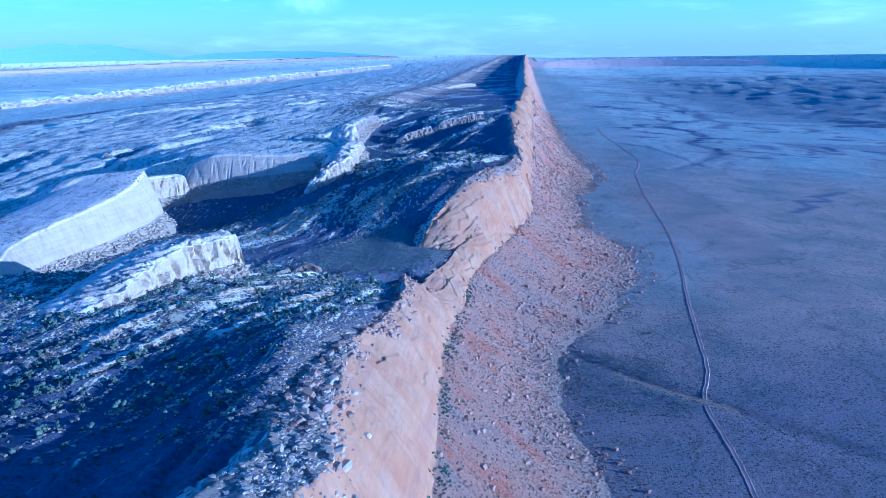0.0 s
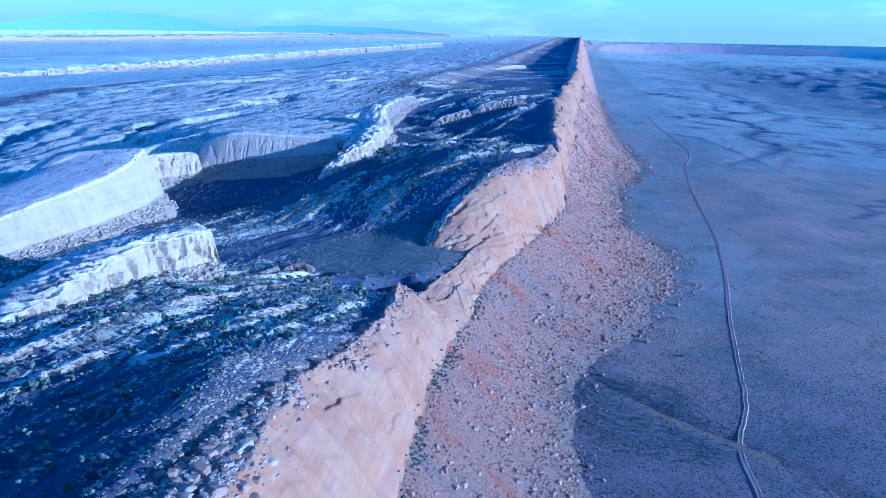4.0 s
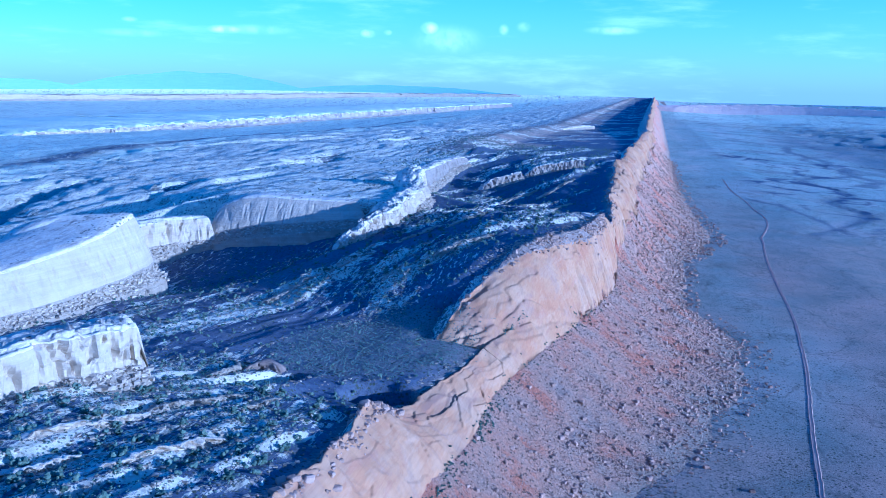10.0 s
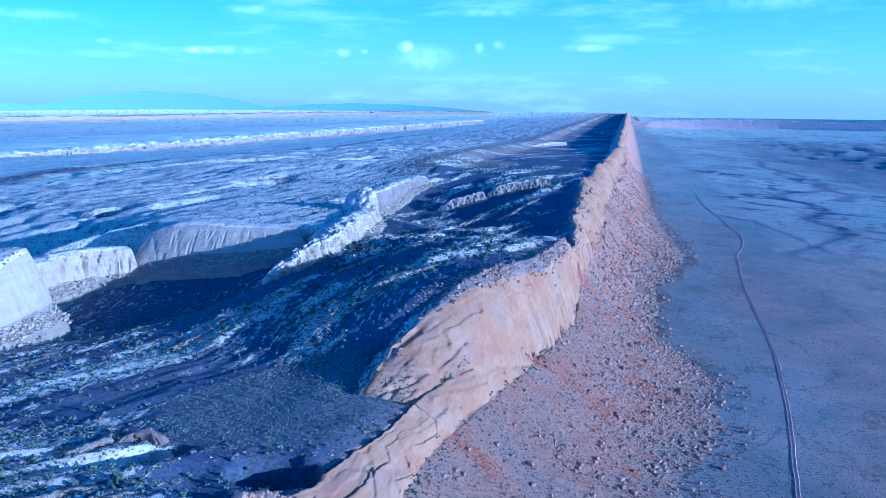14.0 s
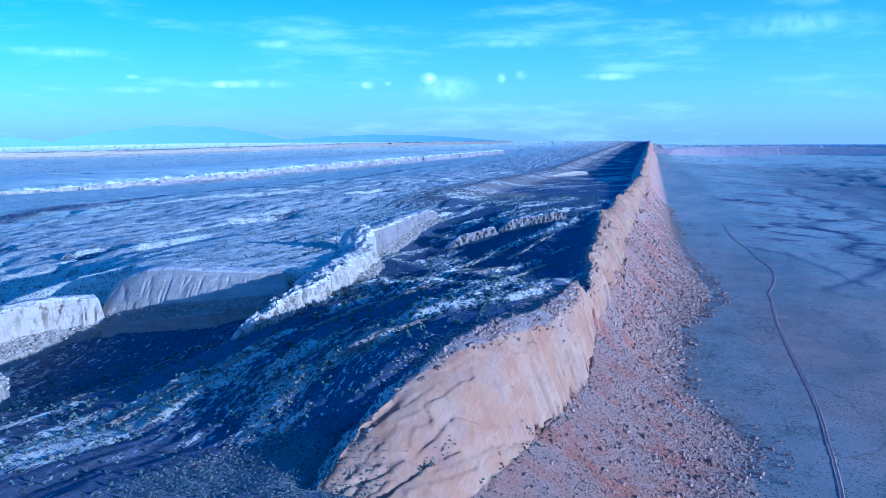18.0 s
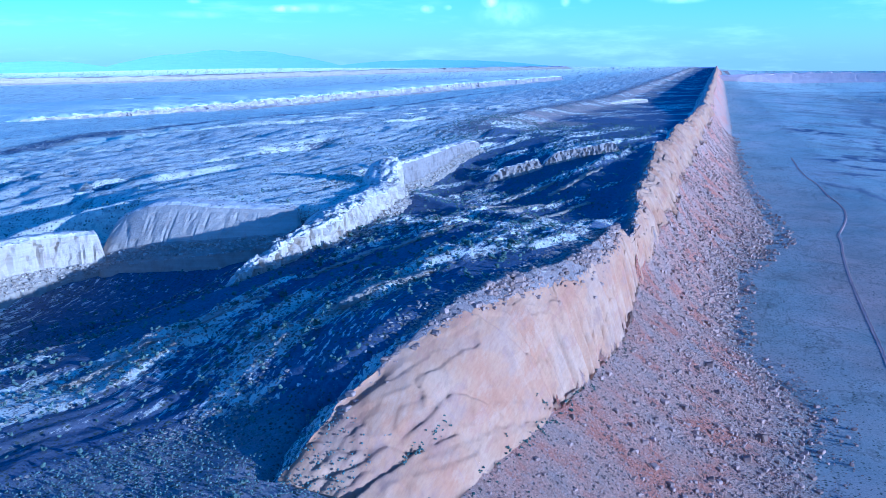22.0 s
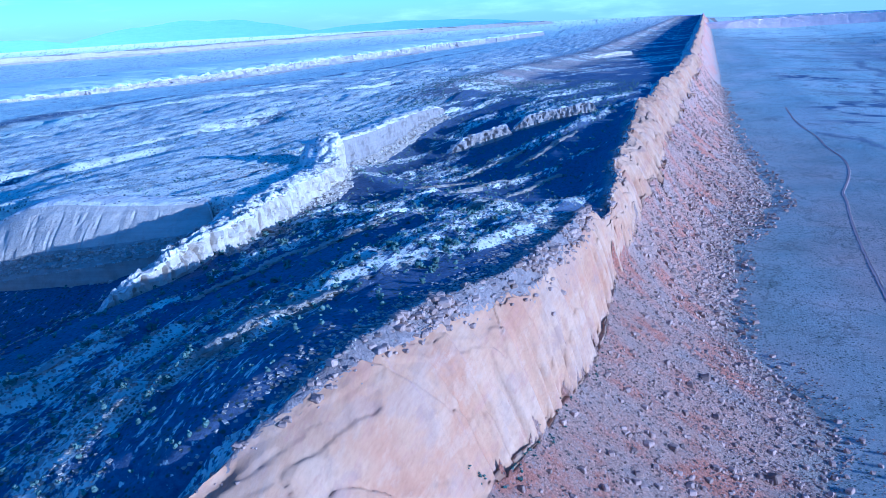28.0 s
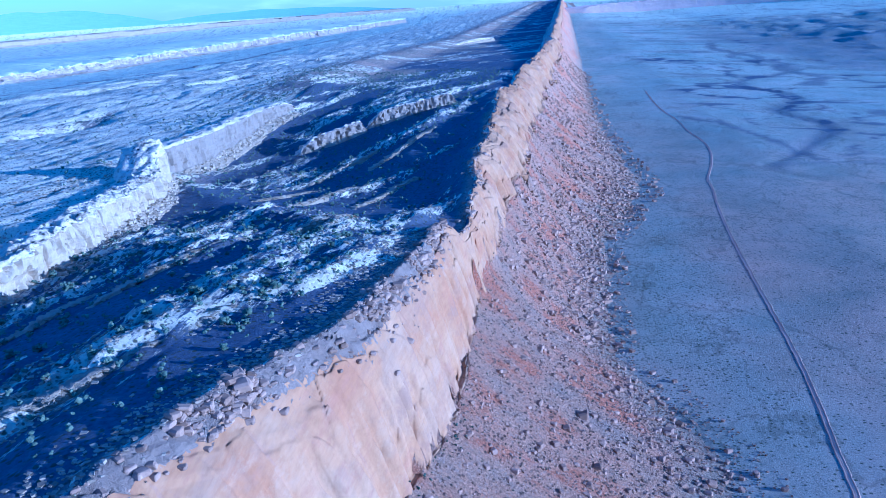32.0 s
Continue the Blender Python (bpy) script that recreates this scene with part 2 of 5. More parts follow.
# heights of the back valley along lines beside the ridge
DIP_X = (-420, -320, -238, -190, -140, -92)
DIP = (line([(560, 58), (760, 55), (860, 62), (1100, 80), (1500, 92)]),
       line([(560, 62), (640, 62), (700, 60), (760, 57), (820, 58), (900, 70), (1100, 78), (1160, 66), (1250, 62), (1400, 70), (1500, 88)]),
       line([(560, 64), (600, 65), (640, 71), (680, 76), (720, 80), (820, 80), (930, 82), (1050, 83), (1105, 83), (1150, 68), (1250, 64), (1400, 72), (1500, 88)]),
       line([(560, 65), (600, 70), (640, 75), (680, 81), (720, 85), (760, 88), (820, 89), (900, 88), (980, 84), (1050, 80), (1090, 76), (1150, 67), (1250, 66), (1400, 78), (1500, 90)]),
       line([(560, 69), (600, 82), (640, 90), (680, 95), (720, 97), (820, 99), (890, 98), (930, 89), (980, 86), (1030, 84), (1080, 76), (1150, 69), (1250, 72), (1400, 86), (1500, 95)]),
       line([(560, 70), (600, 89), (640, 103), (680, 106), (820, 104), (880, 99), (930, 89), (970, 87), (1010, 80), (1060, 77), (1150, 78), (1250, 84), (1400, 94), (1500, 98)]))


# dry washes on the far plain
WASH_A = ((245, 2050), (303, 1974), (330, 1880), (348, 1827), (365, 1720), (380, 1640))
WASH_B = ((690, 4450), (640, 4000), (707, 3583), (690, 3400), (732, 3281), (660, 3050), (706, 2796), (620, 2600))
WASH_C = ((560, 1400), (526, 1355), (490, 1330), (500, 1290), (445, 1268), (450, 1220), (400, 1160))


def wash_line(x, y, pts, half):
    """1 along a winding line through pts, 0 beside it."""
    wx, wy = x + 0.9 * half * fbm(x / 40, y / 60, 3, 127), y + 1.6 * half * fbm(x / 60, y / 40, 3, 128)
    best = np.full(np.shape(x), 1e9)
    for (ax, ay), (bx, by) in zip(pts, pts[1:]):
        t = np.clip(((wx - ax) * (bx - ax) + (wy - ay) * (by - ay)) / ((bx - ax) ** 2 + (by - ay) ** 2), 0, 1)
        best = np.minimum(best, np.hypot(wx - ax - t * (bx - ax), wy - ay - t * (by - ay)))
    return sstep(1.5 * half, 0.7 * half, best)


def ground_z(x, y):
    """Plain on one side, the higher back valley on the other, dipping bare rock beyond it."""
    side = back_x(y) + rim_wob(y) - 1.0
    plain = plain_z(y) + 1.0 * fbm(x / 90, y / 90, 3, 5) + 0.35 * fbm(x / 13, y / 13, 3, 6) - 0.06 * np.clip(x - 300, 0, 800)
    wash = np.abs(y - (498 - 0.98 * (x + 4)) - 14 * fbm(x / 60, y / 60, 2, 8))
    plain = plain - 2.2 * np.exp(-(wash / 7) ** 2) * sstep(-10, 40, x)
    plain = plain - 3.5 * np.exp(-(far_wash(x, y) / 10) ** 2) * sstep(1350, 1700, y) * sstep(5200, 3000, y)
    hills = sstep(650, 1500, x) * sstep(2600, 3600, y)
    plain = plain + hills * (6 + 10 * sstep(4200, 9000, y) * sstep(11000, 8000, y) + 48 * sstep(8500, 6500, y) * (0.3 - np.abs(fbm(x / 170, y / 230, 5, 9))))
    near = sstep(520, 380, y)
    valley = valley_z(y) + 1.6 * fbm(x / 40, y / 60, 4, 2) + 5 * near + 5 * sstep(-165, -205, x) * sstep(400, 330, y) + 3.5 * sstep(300, 200, y) + 5 * sstep(-150, -115, x) * sstep(260, 170, y) + 8 * sstep(420, 330, y) * np.clip((x + 185) / 80, -0.3, 1.2) * sstep(330, 200, y)
    top = np.where(y > 590, upper_z(y), crest_z(y))
    wob = x + 9 * fbm(x / 60, y / 60, 3, 116)
    lanes = [f(y) for f in DIP]
    surface = lanes[0]
    for k in range(1, len(DIP_X)):
        surface = surface + (lanes[k] - lanes[k - 1]) * np.clip((wob - DIP_X[k - 1]) / (DIP_X[k] - DIP_X[k - 1]), 0, 1)
    brow = sstep(30, 4, side - x) * sstep(600, 650, y)
    surface = surface + brow * (top - 2.5 - surface)
    mix = sstep(560, 620, y) * sstep(1620, 1480, y)
    valley = valley + mix * (surface + 1.2 * fbm(x / 35, y / 50, 3, 117) - valley)
    dip_slope = sstep(595, 655, y) * sstep(1900, 1400, y)
    valley = valley + dip_slope * 3.4 * sstep(0.05, 0.4, bands(x, y) + 0.7 * fbm(x / 9 - y / 40, y / 20, 4, 29) - 0.12) * sstep(6, 26, side - x) * sstep(-260, -225, x)
    ribs = 1 + dip_slope * (1.5 * sstep(0.0, 0.4, bands(x, y)) - 0.75)
    steps = strata(x, y, 0.38, 13, 3)
    big = strata(x, y, 0.33, 34, 13)
    flat = scrub_flat(x, y)
    valley = valley + (1.5 * (steps - 0.5) + 2.4 * (big - 0.5)) * ribs * (1 - flat) * sstep(-60 + 45 * dip_slope, -120 + 70 * dip_slope, x) * (0.55 + 0.45 * fbm(x / 60, y / 90, 2, 14)) * (1 + 0.7 * near)
    valley = valley - 5 * (1 - dip_slope) * sstep(22, 4, side - x) * (1 - sstep(425, 450, y) * sstep(590, 565, y)) * sstep(180, 215, y) + hollow_z(x, y)
    valley = np.where(y < 600, np.minimum(valley, crest_z(y) - 1.0 + 0.35 * np.clip(side - x, 0, 80)), valley)
    seat = sstep(430, 452, y) * sstep(600, 575, y) * sstep(18, 2, side - x)
    valley = valley + seat * (crest_z(y) - 0.8 - valley)
    # the steep round pit beside the flat, with low ground round it
    rim_low = sstep(1.5, 0.9, np.hypot((x + 108) / 34, (y - 432) / 30))
    valley = valley + rim_low * (np.minimum(valley, 67 + 0.6 * fbm(x / 8, y / 8, 2, 134)) - valley)
    valley = valley - 19 * sstep(1.12, 0.84, np.sqrt(((x + 111) / 20) ** 2 + ((y - 448) / 15) ** 2) + 0.12 * fbm(x / 9, y / 9, 2, 130)) * sstep(0.5, 5, side - x)
    dip = np.clip(-(x + 330), 0, None)
    slick = 16 * sstep(-255, -330, x) * sstep(820, 1150, y) - np.interp(dip, (0, 550, 1250, 3000), (0, 25, 62, 68)) * sstep(20000, 3000, y)
    slick = slick - 15 * patch(x, y, -527, 1411, 40, 60, -0.6) - 13 * patch(x, y, -513, 1156, 30, 70, -0.6) - 14 * patch(x, y, -606, 964, 35, 60, -0.5)
    slick = slick + (6 * fbm(x / 85, y / 130, 5, 3) + 4.6 * (0.5 - strata(x, y, 0.5, 46, 23)) + 2.0 * (0.5 - strata(x, y, 0.55, 17, 24))) * sstep(-330, -470, x) * sstep(-1600, -900, x)
    land = valley + slick - 10 * lee(x, y)
    on = shelf(x, y)
    land = land + on * (shelf_z(x, y) - land)
    # a low rocky rise from the foot of the tower over to the ridge
    along_rise = np.clip(((x + 258) * 183 + (y - 1104) * -184) / (183 ** 2 + 184 ** 2), 0, 1)
    off = np.hypot(x + 258 - 183 * along_rise, y - 1104 + 184 * along_rise)
    land = land + 4.5 * np.exp(-(off / (16 + 8 * fbm(x / 40, y / 40, 2, 109))) ** 2) * (1 - on) * sstep(0, 30, side - x)
    return np.where(x < side, land, plain)


def toe(y):
    return toe_x(y) + 9 * fbm(y / 38, y * 0 + 2.3, 4, 44)


def rough_far(y):
    """The ridge grows more broken past its smooth slabs."""
    return 1 + 1.3 * sstep(900, 1250, y)


def rim_wob(y):
    return 2.4 * rough_far(y) * fbm(y / 15, y * 0 + 3.1, 5, 31) + 9 * sstep(1100, 1500, y) * fbm(y / 95, y * 0 + 6.1, 4, 135)


near_w = line([(-200, 20), (60, 20), (100, 18), (140, 14), (180, 7), (215, 0)])
strip_w = line([(600, 0), (625, 3), (660, 8), (700, 9.5), (760, 8.5), (850, 5.5), (905, 3), (930, 0)])


def cleft(y, s):
    """Upright joints in the foot of the upper cliff, at uneven spacing, each with its own lean, reach and depth."""
    total = 0
    for pitch, seed in ((11.0, 140), (7.0, 141)):
        k = np.floor(y / pitch)
        a, b, c, d = (0.5 + 0.5 * vnoise(k * 3.7 + j, y * 0 + 0.5 + j, seed + j) for j in range(4))
        at = (k + 0.3 + 0.4 * a) * pitch + (6 * b - 3) * (s - 0.6) + 0.9 * vnoise(s * 8, k * 5.3, seed + 5)
        high = 0.25 + 0.6 * c
        total = total + (1.5 + 8.5 * d ** 2) * np.exp(-((y - at) / (0.7 + 0.6 * d)) ** 2) * sstep(high, high + 0.12, s) * sstep(1.04, 0.99, s) * (d > 0.3)
    return total * sstep(640, 690, y)


def leaves(x, y, s, seed):
    """Flat sheets of rock that have broken off along slanting edges: small sharp steps."""
    u = y / 21 + 1.5 * s + 0.7 * fbm(x / 25, y / 40, 3, seed)
    v = s * 3.2 - y / 70 + 0.5 * fbm(x / 18, y / 30, 3, seed + 3)
    return 0.55 * vnoise(np.floor(u) * 3.7, np.floor(v) * 5.1 + 0.5, seed + 6) + 0.45 * vnoise(np.floor(v * 1.9) * 2.3, np.floor(u * 0.6) * 4.1, seed + 7)


def butt(y):
    """Buttresses and clefts along the foot of the upper cliff."""
    block = vnoise(np.floor(y / 8.5 + 0.8 * vnoise(y / 30, y * 0, 36)) * 3.7, y * 0 + 0.5, 35)
    return (3.6 * block + 1.2 * fbm(y / 12, y * 0 + 5.5, 3, 34)) * sstep(640, 680, y) * rough_far(y)


def ridge_z(x, y):
    n = fbm(x / 7, y / 11, 5, 21)
    grain = np.abs(fbm(x / 5 + y / 40, y / 26, 4, 22))
    cx, cz, bx, bz, tx = crest_x(y), crest_z(y), base_x(y), base_z(y), toe(y)
    bx = bx + 2.6 * fbm(y / 24, y * 0 + 1.7, 3, 33)
    wob = rim_wob(y)
    chip = 1.4 * rough_far(y) ** 1.5 * fbm(y / 5, y * 0 + 8.2, 4, 32)
    end = plain_z(y) + 1.0
    t = np.clip((x - bx) / (tx - bx), 0, 1)
    ribs = fbm(y / 15 + x / 90, x / 130, 5, 41)
    fan = (3.6 + 5 * sstep(950, 1350, y)) * ribs * np.sin(np.pi * t) + (1.0 * fbm(x / 3.4, y / 3.4, 3, 42) + 1.3 * np.abs(fbm(x / 9, y / 9, 4, 123))) * np.sin(np.pi * np.clip(t + 0.12, 0, 1))
    talus = end + (bz - end) * (1 - t) ** 1.55 + fan - 2.4 * sstep(0.82, 1.12, (x - bx) / (tx - bx) + 0.1 * fbm(y / 34, x / 40, 5, 43))
    nw = near_w(y)
    s = np.clip((x - cx - wob - nw) / (bx - cx - nw), 0, 1)
    broken = sstep(nw + 2, nw - 2, x - cx - wob) * (nw > 0.5)
    cz2 = cz - 0.1 * np.clip(x - cx - wob, 0, nw)
    slab = cz2 + chip * (1 - s) ** 2 + broken * (1.3 * (strata(-x, y, 0.25, 7, 126) - 0.5) + 1.2 * np.abs(fbm(x / 2.6, y / 2.6, 3, 125))) + (bz - cz2) * (0.7 * s + 0.3 * s ** 3) + 0.15 * n + (0.5 * (strata(-x, y, 0.05, 14, 63) - 0.5) + 0.5 * (strata(-x, y, -0.7, 22, 66) - 0.5)) * sstep(0.02, 0.2, s) * sstep(1.0, 0.85, s) - 0.2 * grain * (s > 0.05) * (s < 0.97) + 1.5 * leaves(x, y, s, 150) * sstep(0.0, 0.04, s) * sstep(1.0, 0.96, s)
    low = np.where(x < bx, slab, talus)
    low = np.where(x < cx + wob, cz + chip - (cx + wob - x) * (1.25 - 0.7 * sstep(215, 180, y)) + 1.2 * n, low)
    ux, uz, fx, fz = upper_x(y), upper_z(y), upper_foot_x(y), upper_foot_z(y)
    fx = fx + butt(y)
    s = np.clip((x - ux - wob) / (fx - ux), 0, 1)
    plates = 1.7 * (strata(-x, y, 0.42, 17, 61) - 0.5) * (0.5 + 0.5 * vnoise(x / 30, y / 40, 64)) + 1.1 * (strata(-x, y, -0.6, 11, 62) - 0.5) * sstep(0.1, 0.4, s)
    crack = 4.0 * np.exp(-((vnoise(y / 14 + s * 0.25, y * 0 + 0.5, 51)) / 0.17) ** 2) * sstep(0.4, 0.8, s) * sstep(640, 720, y)
    joint = 2.0 * np.exp(-((vnoise(y / 22 - s * 1.3, s * 2.0, 52)) / 0.1) ** 2)
    up = uz + chip * (1 - s) ** 3 + (fz - uz) * (0.38 * s + 0.62 * s ** 2.6) + 0.15 * n - 0.2 * grain - crack * 1.7 - cleft(y, s) - joint + 1.7 * leaves(x, y, s, 160) * sstep(0.02, 0.06, s) * sstep(1.0, 0.94, s) + 1.5 * np.abs(fbm(x / 2.6, y / 2.6, 3, 119)) * sstep(strip_w(y) + 1, strip_w(y) - 1, x - ux - wob) * (strip_w(y) > 0.5) + 0.5 * plates * sstep(0.03, 0.15, s)
    up = np.where(x < ux + wob, uz + chip - (ux + wob - x) * (0.42 + 0.5 * sstep(760, 850, y) + 0.4 * sstep(620, 590, y)) + 1.3 * n, up)
    up = np.where(x > fx, fz - (x - fx) * 3.0, up)
    return np.maximum(low, up)


EYE0 = np.array((10.0, 200.0, 218.0))


def far_in(x, y, z):
    """Draws far land in along its line of sight, so that the horizon lies within 4.8 km."""
    v = np.stack([x, y, z], -1) - EYE0
    d = np.linalg.norm(v, axis=-1)
    e = np.where(d < 2200, d, 2200 + 2550 * (1 - np.exp(-(d - 2200) / 2550)))
    return EYE0 + v * (e / np.maximum(d, 1e-6))[..., None]


def raw_mesh(name, P, F, material, smooth=True):
    """A mesh from points and faces of one size, as arrays."""
    me = bpy.data.meshes.new(name)
    k = F.shape[1]
    me.vertices.add(len(P))
    me.vertices.foreach_set("co", np.ascontiguousarray(P, np.float32).reshape(-1))
    me.loops.add(F.size)
    me.loops.foreach_set("vertex_index", np.ascontiguousarray(F, np.int32).reshape(-1))
    me.polygons.add(len(F))
    me.polygons.foreach_set("loop_start", np.arange(0, F.size, k, dtype=np.int32))
    me.update(calc_edges=True)
    me.polygons.foreach_set("use_smooth", np.full(len(F), smooth))
    me.materials.append(material)
    return me


def sheet(name, X, Y, Z, material, mask=None, covers=None, smooth=True):
    """A grid of rows and columns, or the masked part of it, as one mesh object. covers: land cover per point."""
    P = far_in(X, Y, Z).reshape(-1, 3)
    r, c = X.shape
    i = np.arange(r * c).reshape(r, c)
    f = np.stack([i[:-1, :-1], i[:-1, 1:], i[1:, 1:], i[1:, :-1]], -1).reshape(-1, 4)
    use = np.arange(r * c)
    if mask is not None:
        f = f[mask[:-1, :-1].reshape(-1)]
        use, inv = np.unique(f, return_inverse=True)
        f, P = inv.reshape(-1, 4), P[use]
    me = raw_mesh(name, P, f, material, smooth)
    for key, value in (covers or {}).items():
        a = me.attributes.new(key, "FLOAT", "POINT")
        a.data.foreach_set("value", value.reshape(-1)[use].astype(np.float32))
    return new(name, me)


def part(name, me, parent, label=""):
    ob = new(name, me)
    ob.parent = parent
    return tagged(ob, label)


# ---------------------------------------------------------------- materials
SOIL_A, SOIL_B, SOIL_C = (0.23, 0.225, 0.175), (0.35, 0.285, 0.21), (0.47, 0.34, 0.245)
# dark soil, with the blue of open shade put into its colour
SHADE_LOAM_A, SHADE_LOAM_B = (0.055, 0.066, 0.108), (0.145, 0.165, 0.22)
ROCK_B, ROCK_C = (0.65, 0.61, 0.45), (0.79, 0.75, 0.57)
SLAB_A, SLAB_B, SLAB_C = (0.355, 0.187, 0.086), (0.39, 0.232, 0.112), (0.42, 0.275, 0.148)
TALUS_A, TALUS_B, TALUS_RED = (0.45, 0.295, 0.195), (0.48, 0.285, 0.18), (0.47, 0.21, 0.115)
def graph(name, rough=0.92):
    m = bpy.data.materials.new(name)
    m.use_nodes = True
    nt = m.node_tree
    bsdf = nt.nodes["Principled BSDF"]
    bsdf.inputs["Roughness"].default_value = rough
    bsdf.inputs["Specular IOR Level"].default_value = 0.2
    return m, nt, bsdf


def node(nt, kind, sets=(), **links):
    n = nt.nodes.new(kind)
    for key, value in dict(sets).items():
        n.inputs[key].default_value = value
    for key, out in links.items():
        nt.links.new(out, n.inputs[key.replace("_", " ")])
    return n


def coords(nt, scale, turn=(0, 0, 0)):
    t = node(nt, "ShaderNodeTexCoord")
    m = node(nt, "ShaderNodeMapping", {"Scale": scale, "Rotation": turn})
    nt.links.new(t.outputs["Object"], m.inputs["Vector"])
    return m.outputs[0]


def noise_of(nt, vec, scale, detail=6.0, rough=0.6):
    return node(nt, "ShaderNodeTexNoise", {"Scale": scale, "Detail": detail, "Roughness": rough}, Vector=vec).outputs["Fac"]


def ramp(nt, fac, *stops):
    r = nt.nodes.new("ShaderNodeValToRGB")
    while len(r.color_ramp.elements) < len(stops):
        r.color_ramp.elements.new(0.5)
    for e, (p, c) in zip(r.color_ramp.elements, stops):
        e.position, e.color = p, (*c, 1) if len(c) == 3 else c
    nt.links.new(fac, r.inputs[0])
    return r.outputs[0]


def band(nt, fac, a, b):
    """0 below a, 1 above b."""
    n = node(nt, "ShaderNodeMapRange", {"From Min": a, "From Max": b})
    n.clamp = True
    nt.links.new(fac, n.inputs["Value"])
    return n.outputs[0]


def mixed(nt, fac, a, b, how="MIX"):
    n = nt.nodes.new("ShaderNodeMix")
    n.data_type, n.blend_type = "RGBA", how
    for sock, v in ((n.inputs[0], fac), (n.inputs[6], a), (n.inputs[7], b)):
        if isinstance(v, (int, float)):
            sock.default_value = v
        elif isinstance(v, tuple):
            sock.default_value = (*v, 1)
        else:
            nt.links.new(v, sock)
    return n.outputs[2]


def times(nt, a, b):
    n = nt.nodes.new("ShaderNodeMath")
    n.operation = "MULTIPLY"
    for sock, v in zip(n.inputs, (a, b)):
        if isinstance(v, (int, float)):
            sock.default_value = v
        else:
            nt.links.new(v, sock)
    return n.outputs[0]


def bumped(nt, bsdf, fac, strength, distance):
    b = node(nt, "ShaderNodeBump", {"Strength": strength, "Distance": distance}, Height=fac)
    nt.links.new(b.outputs[0], bsdf.inputs["Normal"])


def speckle(nt, vec, size, keep, seed=0.0):
    """Round spots about size metres apart; keep: the share of cells that hold one, a number or a socket."""
    v = node(nt, "ShaderNodeTexVoronoi", {"Scale": 1.0 / size, "Randomness": 1.0}, Vector=vec)
    spot = band(nt, v.outputs["Distance"], 0.42, 0.22)
    lot = nt.nodes.new("ShaderNodeSeparateColor")
    nt.links.new(v.outputs["Color"], lot.inputs[0])
    cmp = nt.nodes.new("ShaderNodeMath")
    cmp.operation = "LESS_THAN"
    nt.links.new(lot.outputs[0], cmp.inputs[0])
    if isinstance(keep, (int, float)):
        cmp.inputs[1].default_value = keep
    else:
        nt.links.new(keep, cmp.inputs[1])
    return times(nt, spot, cmp.outputs[0])


def thin_line(nt, fac, width):
    """1 on the lines where fac passes one half, 0 beside them."""
    d = node(nt, "ShaderNodeMath", {1: 0.5})
    d.operation = "SUBTRACT"
    nt.links.new(fac, d.inputs[0])
    e = node(nt, "ShaderNodeMath")
    e.operation = "ABSOLUTE"
    nt.links.new(d.outputs[0], e.inputs[0])
    return band(nt, e.outputs[0], width, width * 0.4)


